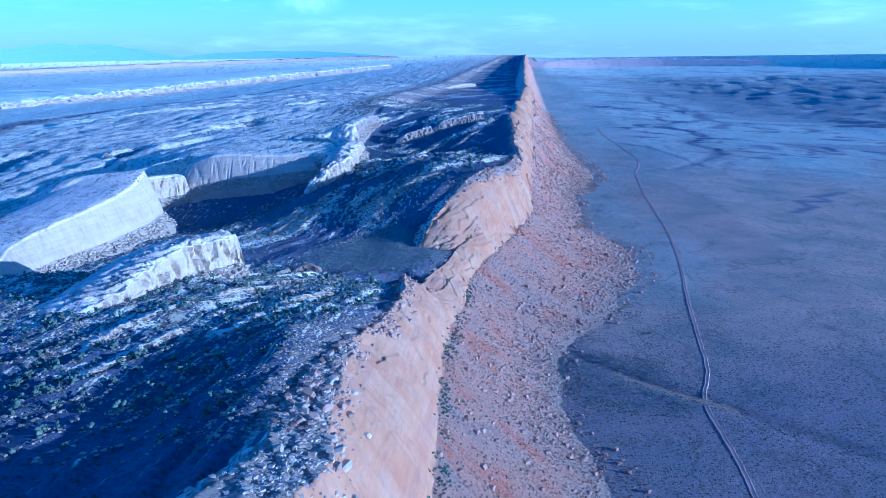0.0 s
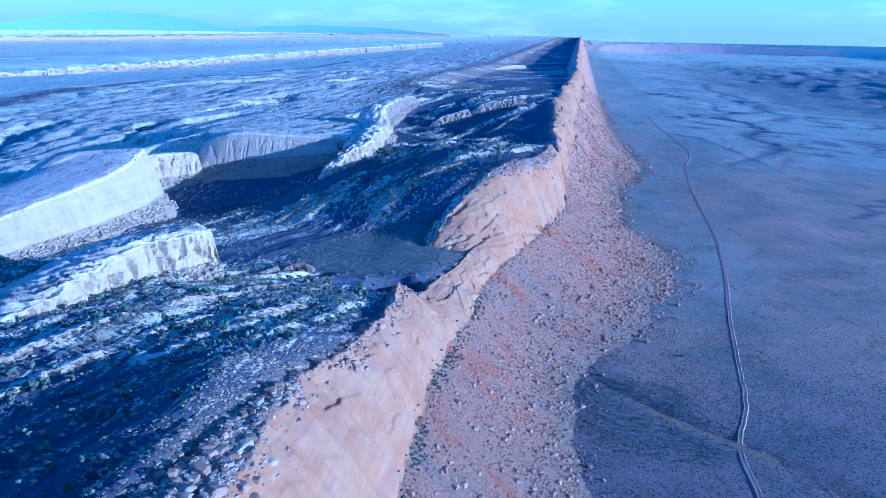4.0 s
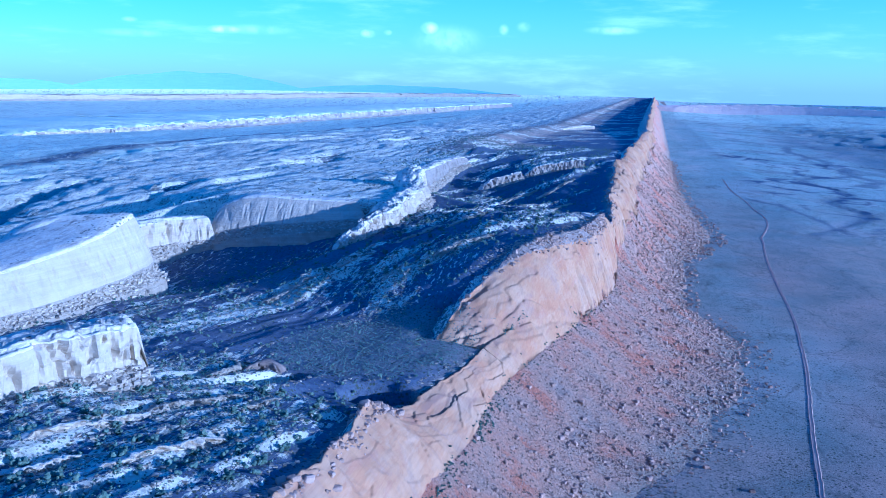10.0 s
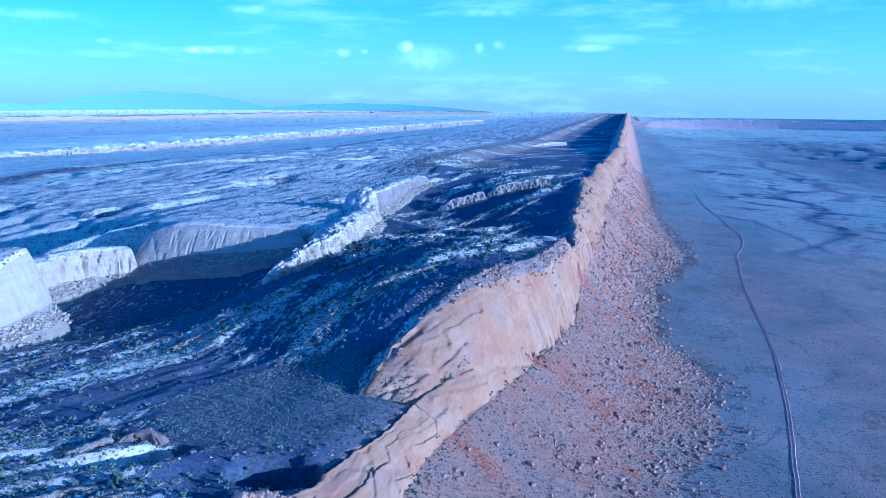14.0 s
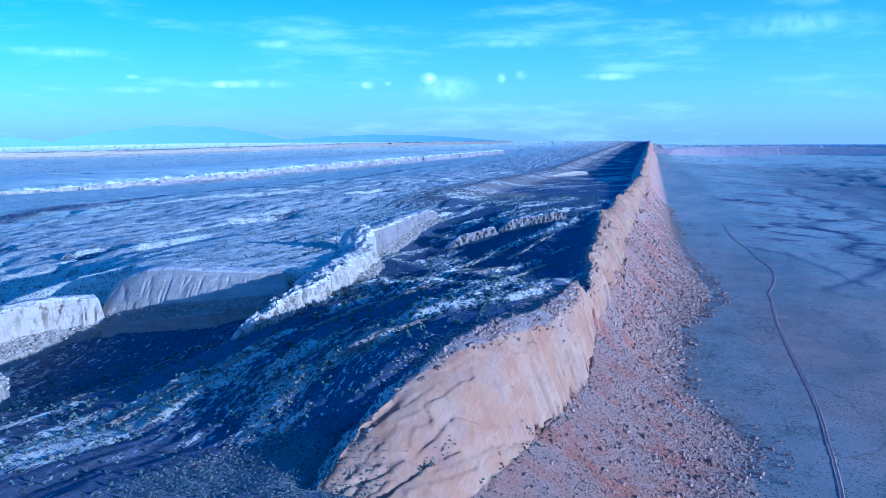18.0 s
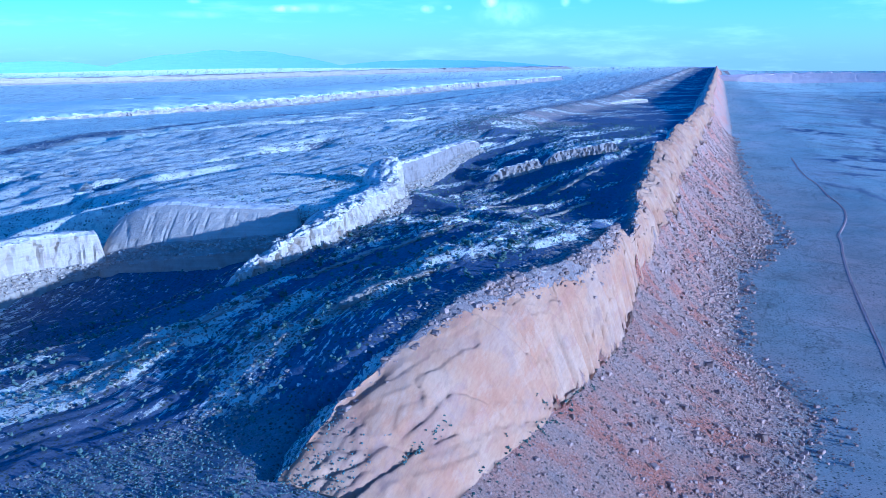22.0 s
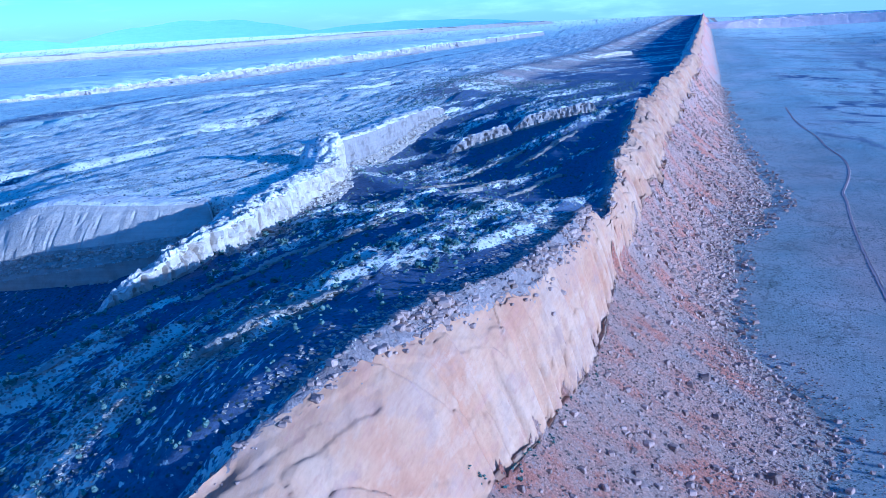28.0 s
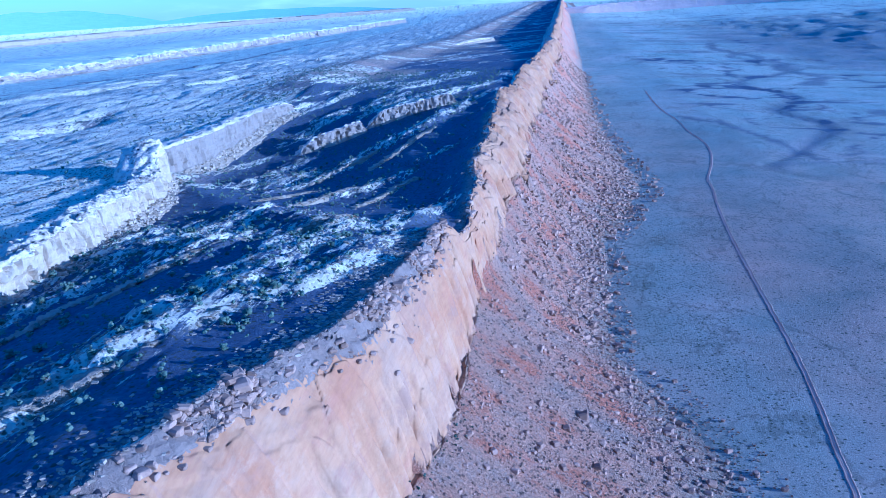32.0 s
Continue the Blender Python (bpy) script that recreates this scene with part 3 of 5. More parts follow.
def ground_material():
    m, nt, bsdf = graph("desert_ground", 0.95)
    vec = coords(nt, (1, 1, 1))
    at = {k: node(nt, "ShaderNodeAttribute") for k in ("rock", "scrub", "dark", "pale", "grassy")}
    for k, n in at.items():
        n.attribute_name = k
    at = {k: n.outputs["Fac"] for k, n in at.items()}
    broad, fine = noise_of(nt, vec, 0.012, 7), noise_of(nt, vec, 0.35, 6, 0.7)
    soil = ramp(nt, broad, (0.3, SOIL_A), (0.5, SOIL_B), (0.72, SOIL_C))
    soil = mixed(nt, 0.8, soil, ramp(nt, noise_of(nt, vec, 0.8, 5, 0.75), (0.3, (0.2, 0.2, 0.2)), (0.7, (0.8, 0.8, 0.8))), "OVERLAY")
    shade_loam = ramp(nt, fine, (0.3, SHADE_LOAM_A), (0.7, SHADE_LOAM_B))
    soil = mixed(nt, at["dark"], soil, shade_loam)
    # pale: light sand, with distant haze put into its tint
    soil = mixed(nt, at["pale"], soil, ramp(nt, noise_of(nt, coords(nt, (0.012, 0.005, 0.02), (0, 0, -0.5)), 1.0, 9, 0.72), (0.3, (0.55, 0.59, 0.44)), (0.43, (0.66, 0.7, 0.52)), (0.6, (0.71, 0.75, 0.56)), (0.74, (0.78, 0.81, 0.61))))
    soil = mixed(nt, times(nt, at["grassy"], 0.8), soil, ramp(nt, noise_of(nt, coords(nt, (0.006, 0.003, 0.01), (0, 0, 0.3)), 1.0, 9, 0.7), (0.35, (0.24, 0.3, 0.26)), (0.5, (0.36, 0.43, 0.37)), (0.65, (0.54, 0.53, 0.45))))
    strike = coords(nt, (0.30, 0.05, 0.5), (0, 0, -0.38))
    beds = noise_of(nt, strike, 1.0, 7, 0.66)
    stone = ramp(nt, noise_of(nt, coords(nt, (0.14, 0.03, 0.3), (0, 0, -0.4)), 1.0, 8, 0.7), (0.3, (0.42, 0.36, 0.3)), (0.46, ROCK_B), (0.62, ROCK_C), (0.8, (0.6, 0.49, 0.4)))
    bare = node(nt, "ShaderNodeMath")
    bare.operation = "ADD"
    nt.links.new(at["rock"], bare.inputs[0])
    wide = node(nt, "ShaderNodeMapRange", {"From Min": 0.3, "From Max": 0.7, "To Min": 0.1, "To Max": 0.95})
    nt.links.new(beds, wide.inputs["Value"])
    nt.links.new(wide.outputs[0], bare.inputs[1])
    col = mixed(nt, band(nt, bare.outputs[0], 0.93, 1.08), soil, stone)
    patches = noise_of(nt, vec, 0.03, 5)
    for size, wide in ((0.0045, 0.006), (0.012, 0.007)):
        rill = thin_line(nt, noise_of(nt, coords(nt, (1, 0.6, 1), (0, 0, 0.5)), size, 6, 0.55), wide)
        col = mixed(nt, times(nt, times(nt, rill, 0.35), band(nt, at["rock"], 0.1, 0.0)), col, (0.1, 0.1, 0.075))
    mott = noise_of(nt, coords(nt, (0.05, 0.016, 0.05), (0, 0, -0.5)), 1.0, 8, 0.74)
    mott2 = noise_of(nt, coords(nt, (0.1, 0.025, 0.1), (0, 0, -0.55)), 1.0, 7, 0.7)
    col = mixed(nt, times(nt, times(nt, band(nt, mott2, 0.55, 0.6), 0.4), band(nt, at["rock"], 0.1, 0.3)), col, (0.13, 0.13, 0.11))
    col = mixed(nt, times(nt, times(nt, band(nt, mott, 0.56, 0.61), 0.5), band(nt, at["rock"], 0.1, 0.3)), col, ramp(nt, fine, (0.3, (0.06, 0.065, 0.05)), (0.7, (0.16, 0.15, 0.12))))
    dense = times(nt, at["scrub"], band(nt, patches, 0.25, 0.7))
    col = mixed(nt, times(nt, speckle(nt, vec, 2.6, dense), 0.9), col, ramp(nt, fine, (0.3, (0.035, 0.045, 0.028)), (0.7, (0.085, 0.1, 0.06))))
    col = mixed(nt, times(nt, speckle(nt, coords(nt, (1.0, 1.0, 1.0), (0, 0, 0.7)), 1.6, dense), 0.8), col, (0.07, 0.08, 0.055))
    nt.links.new(col, bsdf.inputs["Base Color"])
    bumped(nt, bsdf, noise_of(nt, vec, 0.55, 8, 0.75), 0.9, 1.2)
    return m


def slab_material():
    """Smooth orange-pink slickrock with violet-grey varnish, long streaks and thin dark joints."""
    m, nt, bsdf = graph("pink_slab", 0.85)
    vec = coords(nt, (1, 1, 1))
    streak = noise_of(nt, coords(nt, (0.2, 0.025, 0.1), (0, 0, -0.12)), 1.0, 8, 0.62)
    col = ramp(nt, noise_of(nt, vec, 0.035, 7, 0.58), (0.32, SLAB_A), (0.5, SLAB_B), (0.66, SLAB_C))
    col = mixed(nt, times(nt, band(nt, streak, 0.53, 0.62), 0.4), col, (0.43, 0.29, 0.165))
    col = mixed(nt, times(nt, band(nt, streak, 0.45, 0.36), 0.4), col, (0.32, 0.165, 0.1))
    varnish = noise_of(nt, coords(nt, (0.05, 0.022, 0.05), (0, 0, 0.3)), 1.0, 8, 0.66)
    col = mixed(nt, times(nt, band(nt, varnish, 0.53, 0.6), 0.32), col, (0.3, 0.21, 0.145))
    fall = noise_of(nt, coords(nt, (0.03, 0.35, 0.03)), 1.0, 7, 0.65)
    col = mixed(nt, times(nt, band(nt, fall, 0.6, 0.68), 0.3), col, (0.3, 0.19, 0.15))
    bedding = noise_of(nt, coords(nt, (0.9, 0.03, 0.5), (0, 0, -0.1)), 1.0, 6, 0.65)
    col = mixed(nt, 0.28, col, ramp(nt, bedding, (0.3, (0.28, 0.26, 0.25)), (0.5, (0.5, 0.5, 0.5)), (0.7, (0.66, 0.66, 0.66))), "OVERLAY")
    wav = noise_of(nt, vec, 0.5, 6, 0.72)
    patina = noise_of(nt, coords(nt, (0.09, 0.02, 0.07), (0, 0, -0.35)), 1.0, 9, 0.7)
    col = mixed(nt, times(nt, band(nt, patina, 0.56, 0.66), 0.55), col, (0.27, 0.17, 0.115))
    col = mixed(nt, times(nt, band(nt, patina, 0.42, 0.34), 0.5), col, (0.45, 0.31, 0.185))
    col = mixed(nt, times(nt, band(nt, wav, 0.62, 0.72), 0.3), col, (0.27, 0.18, 0.15))
    nt.links.new(col, bsdf.inputs["Base Color"])
    bumped(nt, bsdf, mixed(nt, 0.5, wav, streak), 0.6, 0.7)
    return m


def talus_material():
    m, nt, bsdf = graph("talus", 0.95)
    vec = coords(nt, (1, 1, 1))
    down = coords(nt, (0.02, 0.03, 0.02), (0, 0, -0.12))
    lay = noise_of(nt, down, 1.0, 7, 0.62)
    col = ramp(nt, lay, (0.3, (0.34, 0.275, 0.22)), (0.44, TALUS_A), (0.52, TALUS_B), (0.59, TALUS_RED), (0.69, TALUS_RED), (0.76, TALUS_A))
    bits = noise_of(nt, vec, 0.8, 6, 0.75)
    col = mixed(nt, 0.75, col, ramp(nt, bits, (0.3, (0.2, 0.2, 0.2)), (0.5, (0.5, 0.5, 0.5)), (0.7, (0.85, 0.83, 0.8))), "OVERLAY")
    low = node(nt, "ShaderNodeAttribute")
    low.attribute_name = "toe"
    col = mixed(nt, low.outputs["Fac"], col, mixed(nt, 0.6, SOIL_B, ramp(nt, bits, (0.3, (0.2, 0.2, 0.2)), (0.7, (0.8, 0.8, 0.8))), "OVERLAY"))
    col = mixed(nt, times(nt, speckle(nt, vec, 1.3, 0.4), 0.6), col, (0.5, 0.39, 0.31))
    col = mixed(nt, times(nt, speckle(nt, coords(nt, (1, 1, 1), (0, 0, 1.1)), 2.2, 0.3), 0.6), col, (0.44, 0.33, 0.26))
    col = mixed(nt, times(nt, speckle(nt, coords(nt, (1, 1, 1), (0, 0, 0.6)), 2.2, 0.22), 0.85), col, (0.1, 0.08, 0.065))
    nt.links.new(col, bsdf.inputs["Base Color"])
    bumped(nt, bsdf, noise_of(nt, vec, 0.9, 7, 0.8), 1.0, 2.6)
    return m


def pale_material(name, a, b, stain, bump=1.2):
    m, nt, bsdf = graph(name, 0.88)
    vec = coords(nt, (1, 1, 1))
    col = ramp(nt, noise_of(nt, vec, 0.05, 8, 0.65), (0.3, a), (0.55, b), (0.75, a))
    drip = noise_of(nt, coords(nt, (0.16, 0.16, 0.02)), 1.0, 7, 0.65)
    col = mixed(nt, times(nt, band(nt, drip, 0.55, 0.72), 0.45), col, stain)
    bed = noise_of(nt, coords(nt, (0.015, 0.015, 0.55)), 1.0, 6, 0.6)
    col = mixed(nt, 0.2, col, ramp(nt, bed, (0.35, (0.35, 0.33, 0.33)), (0.65, (0.68, 0.66, 0.64))), "OVERLAY")
    wav = noise_of(nt, vec, 0.4, 8, 0.72)
    col = mixed(nt, times(nt, band(nt, wav, 0.64, 0.75), 0.6), col, (0.2, 0.17, 0.15))
    nt.links.new(col, bsdf.inputs["Base Color"])
    bumped(nt, bsdf, wav, 0.8, bump)
    return m


def mesa_material():
    """Pale cliff with dark upright joints and alcoves."""
    m, nt, bsdf = graph("mesa_sandstone", 0.9)
    col = ramp(nt, noise_of(nt, coords(nt, (0.012, 0.012, 0.05)), 1.0, 7, 0.65), (0.35, (0.34, 0.3, 0.26)), (0.6, (0.5, 0.44, 0.39)))
    joint = noise_of(nt, coords(nt, (0.035, 0.035, 0.003)), 1.0, 5, 0.7)
    col = mixed(nt, times(nt, band(nt, joint, 0.6, 0.65), 0.85), col, (0.1, 0.09, 0.08))
    nt.links.new(col, bsdf.inputs["Base Color"])
    bumped(nt, bsdf, joint, 1.0, 6.0)
    return m


def lump_material(name, low, high, size=1.2):
    """Loose stone or foliage: a shade of its own for each piece."""
    m, nt, bsdf = graph(name, 0.93)
    vec = coords(nt, (1, 1, 1))
    own = node(nt, "ShaderNodeNewGeometry").outputs["Random Per Island"]
    per = node(nt, "ShaderNodeObjectInfo").outputs["Random"]
    mixr = node(nt, "ShaderNodeMath")
    mixr.operation = "ADD"
    nt.links.new(own, mixr.inputs[0])
    nt.links.new(per, mixr.inputs[1])
    col = ramp(nt, times(nt, mixr.outputs[0], 0.5), (0.1, low), (0.9, high))
    wav = noise_of(nt, vec, size, 6, 0.7)
    col = mixed(nt, 0.5, col, ramp(nt, wav, (0.3, (0.25, 0.25, 0.25)), (0.7, (0.75, 0.75, 0.75))), "OVERLAY")
    nt.links.new(col, bsdf.inputs["Base Color"])
    bumped(nt, bsdf, wav, 0.6, 0.3)
    return m


def cap_material():
    """Bare dipping rock with scrub in its seams."""
    m, nt, bsdf = graph("slickrock", 0.9)
    vec = coords(nt, (1, 1, 1))
    beds = noise_of(nt, coords(nt, (0.16, 0.035, 0.4), (0, 0, -0.5)), 1.0, 8, 0.68)
    col = ramp(nt, beds, (0.32, (0.34, 0.3, 0.24)), (0.43, (0.6, 0.53, 0.41)), (0.55, (0.74, 0.67, 0.52)), (0.72, (0.66, 0.56, 0.43)))
    wav = noise_of(nt, vec, 0.35, 8, 0.72)
    col = mixed(nt, 0.55, col, ramp(nt, wav, (0.3, (0.25, 0.25, 0.25)), (0.7, (0.75, 0.75, 0.75))), "OVERLAY")
    seam = band(nt, noise_of(nt, coords(nt, (0.05, 0.018, 0.1), (0, 0, -0.5)), 1.0, 6, 0.6), 0.5, 0.62)
    col = mixed(nt, times(nt, speckle(nt, vec, 3.0, seam), 0.9), col, (0.06, 0.07, 0.045))
    col = mixed(nt, times(nt, band(nt, noise_of(nt, coords(nt, (0.07, 0.012, 0.1), (0, 0, -0.45)), 1.0, 8, 0.7), 0.57, 0.66), 0.85), col, (0.12, 0.1, 0.075))
    nt.links.new(col, bsdf.inputs["Base Color"])
    bumped(nt, bsdf, mixed(nt, 0.4, wav, beds), 1.0, 1.8)
    return m


GROUND = ground_material()
CAP = cap_material()
SLAB = slab_material()
TALUS = talus_material()
PALE = pale_material("pale_sandstone", (0.42, 0.355, 0.25), (0.5, 0.435, 0.315), (0.3, 0.2, 0.13), 1.2)
RUBBLE = pale_material("pale_rubble", (0.24, 0.215, 0.16), (0.4, 0.35, 0.26), (0.16, 0.13, 0.1), 2.4)
PINK_RUBBLE = pale_material("pink_rubble", (0.2, 0.155, 0.125), (0.33, 0.27, 0.215), (0.12, 0.09, 0.075), 3.0)
# pink rock paled: sunlit face and haze are put into the colour
HAZED_PINK = pale_material("hazed_pink", (0.66, 0.5, 0.42), (0.76, 0.6, 0.5), (0.58, 0.44, 0.37), 1.0)
# mesa tops lightened towards the haze that lies over them
MESA_TOP = pale_material("mesa_top", (0.6, 0.65, 0.5), (0.72, 0.76, 0.58), (0.52, 0.56, 0.43), 1.0)
# the pale sandstone darkened, weak light put into the far faces' colour
DIMMED_CLIFF = pale_material("dimmed_cliff", (0.22, 0.195, 0.16), (0.3, 0.265, 0.215), (0.17, 0.13, 0.1), 1.6)
MESA = mesa_material()
FOLIAGE = lump_material("juniper_foliage", (0.06, 0.088, 0.066), (0.155, 0.2, 0.15))
FLAT_SAGE = lump_material("pale_sage", (0.085, 0.12, 0.1), (0.17, 0.215, 0.175))
SAGE = lump_material("sage_foliage", (0.06, 0.085, 0.065), (0.13, 0.155, 0.11))
DARK_BRUSH = lump_material("dark_brush", (0.03, 0.042, 0.032), (0.085, 0.11, 0.08))
BARK = lump_material("juniper_bark", (0.12, 0.09, 0.07), (0.2, 0.15, 0.12))
STONE = lump_material("fallen_stone", (0.15, 0.098, 0.066), (0.43, 0.295, 0.205), 0.6)
WHITE_STONE = lump_material("pale_stone", (0.22, 0.185, 0.135), (0.56, 0.49, 0.37), 0.5)
PINK_STONE = lump_material("pink_stone", (0.2, 0.135, 0.09), (0.42, 0.31, 0.225), 0.5)
TRACK = pale_material("road_dust", (0.54, 0.35, 0.235), (0.62, 0.42, 0.28), (0.46, 0.3, 0.2), 0.2)
# rock recoloured to the pale blue of distant haze
HAZE_ROCK = pale_material("haze_blue_mountain", (0.31, 0.46, 0.59), (0.33, 0.48, 0.61), (0.3, 0.45, 0.58), 0.3)


# ---------------------------------------------------------------- ground and ridge
def spread(*steps):
    """Coordinates from (end, spacing) pairs, the spacing easing between them."""
    out, s0 = [steps[0][0]], steps[0][1]
    for end, s in steps[1:]:
        start = out[-1]
        while out[-1] < end:
            k = (out[-1] - start) / (end - start)
            out.append(out[-1] + s0 + (s - s0) * k)
        s0 = s
    return np.array(out)


rows = spread((-700, 30), (-100, 10), (100, 3.4), (450, 2.8), (1050, 2.8), (1500, 5), (2200, 11), (4000, 35), (24000, 500))
cols = np.r_[-spread((0, 2.2), (120, 2.7), (300, 3.0), (420, 4.5), (700, 8), (1600, 18), (11000, 300))[::-1][:-1], spread((0, 12), (90, 10), (200, 10), (400, 13), (900, 24), (3000, 60), (11000, 300))]
Yg, Ug = np.meshgrid(rows, cols, indexing="ij")
Xg = Ug + crest_x(Yg)
Zg = ground_z(Xg, Yg)
left = sstep(0, -12, Xg - back_x(Yg))
slope = np.abs(np.gradient(Zg, axis=1) / np.gradient(Xg, axis=1))
pit_side = sstep(1.7, 1.2, np.hypot((Xg + 109) / 34, (Yg - 438) / 30))
rock = left * np.clip(0.36 - 0.6 * pit_side + 0.2 * patch(Xg, Yg, -165, 660, 75, 100, -0.4) + (0.5 - 0.42 * sstep(800, 870, Yg) * sstep(-330, -280, Xg)) * (1 - 0.8 * pit_side) * sstep(0.2, 0.8, slope) - 0.6 * scrub_flat(Xg, Yg) - 0.1 * sstep(500, 400, Yg) + 0.36 * sstep(-330, -430, Xg) * sstep(-1100, -700, Xg), 0, 1)
rock = np.clip(rock + left * sstep(-360, -300, Xg) * sstep(420, 520, Yg) * (1 - scrub_flat(Xg, Yg)) * (0.44 * sstep(0.05, 0.4, bands(Xg, Yg)) - 0.27 + 0.13 * sstep(-200, -225, Xg) * sstep(720, 640, Yg)), 0, 1)
open_plain = patch(Xg, Yg, 230, 900, 110, 420, -0.1)
scrub = np.where(Ug < 0, 0.8 - 0.35 * sstep(-350, -500, Xg), 0.85 - 0.5 * open_plain + 0.15 * sstep(700, 400, Yg)) * sstep(5000, 2500, Yg) + 0.4 * sstep(2500, 5000, Yg)
ragged = Xg + 150 * fbm(Xg / 120, Yg / 170, 4, 133) * sstep(1150, 1500, Yg) - 170 * sstep(1450, 1900, Yg)
# dark cover: scrubby soil, also painting shade into the back valley
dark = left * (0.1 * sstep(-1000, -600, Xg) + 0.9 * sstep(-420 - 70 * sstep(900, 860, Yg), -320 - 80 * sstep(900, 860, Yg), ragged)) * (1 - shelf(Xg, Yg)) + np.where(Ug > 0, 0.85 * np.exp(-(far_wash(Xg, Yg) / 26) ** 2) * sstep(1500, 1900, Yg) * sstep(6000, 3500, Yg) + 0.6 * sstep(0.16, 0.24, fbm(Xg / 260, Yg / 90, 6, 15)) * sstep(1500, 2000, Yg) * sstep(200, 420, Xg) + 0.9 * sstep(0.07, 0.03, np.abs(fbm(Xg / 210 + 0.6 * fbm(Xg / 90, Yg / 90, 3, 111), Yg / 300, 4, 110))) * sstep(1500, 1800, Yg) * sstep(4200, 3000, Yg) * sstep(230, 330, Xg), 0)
badland = np.where(Ug > 0, sstep(620, 950, Xg + 120 * fbm(Yg / 500, Xg / 500, 3, 122)) * sstep(2700, 3400, Yg), 0)
dark = np.maximum(dark, 0.6 * badland * sstep(7000, 4500, Yg))
# land pales with distance: haze put into the ground colour
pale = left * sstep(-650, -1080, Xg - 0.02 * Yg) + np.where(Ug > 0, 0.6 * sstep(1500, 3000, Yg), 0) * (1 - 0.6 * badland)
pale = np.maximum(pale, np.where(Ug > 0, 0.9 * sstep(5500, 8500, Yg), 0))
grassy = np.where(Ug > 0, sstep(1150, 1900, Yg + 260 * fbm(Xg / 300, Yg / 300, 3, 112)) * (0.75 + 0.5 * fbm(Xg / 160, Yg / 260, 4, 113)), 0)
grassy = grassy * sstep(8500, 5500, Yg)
toe_side = Xg - toe(Yg)
grassy = np.maximum(grassy, np.where(Ug > 0, 0.5 * sstep(150, 20, toe_side + 60 * fbm(Xg / 60, Yg / 60, 3, 124)) * sstep(560, 700, Yg), 0))
grassy = np.maximum(grassy, 0.15 * scrub_flat(Xg, Yg) * left)
top_land = patch(Xg, Yg, -375, 1090, 125, 270, 0.2)
# bay: shade of the hollow below the shelf, laid on as dark cover
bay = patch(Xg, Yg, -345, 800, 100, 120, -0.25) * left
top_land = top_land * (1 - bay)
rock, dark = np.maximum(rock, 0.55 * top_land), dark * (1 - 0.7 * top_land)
# scrub and shade between the domes, both put in as dark cover
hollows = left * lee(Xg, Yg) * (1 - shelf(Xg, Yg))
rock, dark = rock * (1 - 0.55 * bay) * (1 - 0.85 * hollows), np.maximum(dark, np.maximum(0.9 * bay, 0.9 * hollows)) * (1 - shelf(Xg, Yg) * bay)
rock = np.maximum(rock, 0.8 * shelf(Xg, Yg)) * (1 - 0.6 * sstep(175, 110, Yg))
dark = dark * (1 - 0.4 * scrub_flat(Xg, Yg)) * (1 - 0.12 * sstep(-185, -215, Xg) * sstep(470, 520, Yg) * sstep(760, 660, Yg))
green = left * np.exp(-((Xg + 1115 + 0.012 * (Yg - 1844) + 45 * fbm(Yg / 300, Yg * 0, 3, 16)) / (26 + 30 * sstep(2200, 1500, Yg))) ** 2) * sstep(900, 1500, Yg) * sstep(6000, 4500, Yg)
near_green = np.maximum(np.exp(-((Yg - (498 - 0.98 * (Xg + 4))) / (22 + 26 * sstep(120, 40, Xg))) ** 2) * sstep(400, 60, Xg), patch(Xg, Yg, 45, 430, 46, 60, 0.6)) * (Xg > -10) * (Ug > 0)
dark, scrub, pale = np.maximum(dark, np.maximum(green, 0.6 * near_green)), np.maximum(scrub, np.maximum(green, near_green)), pale * (1 - green)
dark = np.where(Ug > 0, np.maximum(dark, 0.55 * sstep(600, 380, Yg)), dark)
rock = np.clip(rock + 0.22 * left * sstep(-105, -125, Xg) * sstep(190, 230, Yg) * sstep(480, 430, Yg) * (1 - pit_side), 0, 1)
pond = np.maximum(patch(Xg, Yg, 632, 2110, 42, 62), np.maximum(wash_line(Xg, Yg, WASH_A, 9), np.maximum(wash_line(Xg, Yg, WASH_B, 26), wash_line(Xg, Yg, WASH_C, 7))))
dark = np.where(Ug > 0, np.maximum(dark, 0.8 * pond), dark)
dark = np.where(Ug > 0, dark * sstep(11000, 8000, Yg), dark)
scrub = scrub * (1 - 0.8 * sstep(8000, 11000, Yg))
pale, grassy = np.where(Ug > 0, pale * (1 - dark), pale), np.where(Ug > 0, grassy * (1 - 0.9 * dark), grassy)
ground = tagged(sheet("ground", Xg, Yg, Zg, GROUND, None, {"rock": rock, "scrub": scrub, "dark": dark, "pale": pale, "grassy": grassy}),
                "red-brown desert plain and scrubby back valley", "ground", kind="structure")

ry = spread((-420, 10), (-60, 4), (70, 1.6), (600, 1.4), (1000, 1.4), (1600, 2.8), (2400, 8), (5000, 60), (20000, 500))
ru = np.r_[-spread((0, 0.7), (40, 1.0), (80, 2.0), (150, 4))[::-1][:-1], spread((0, 0.9), (60, 1.6), (150, 2.2), (215, 3))]
Yr, Ur = np.meshgrid(ry, ru, indexing="ij")
Xr = Ur + crest_x(Yr)
Zr = ridge_z(Xr, Yr)
wobble = rim_wob(Yr)
edge = back_x(Yr) + wobble
right_edge = np.maximum(base_x(Yr) + 2.6 * fbm(Yr / 24, Yr * 0 + 1.7, 3, 33), np.where(Yr > 560, upper_foot_x(Yr) + butt(Yr), -999))
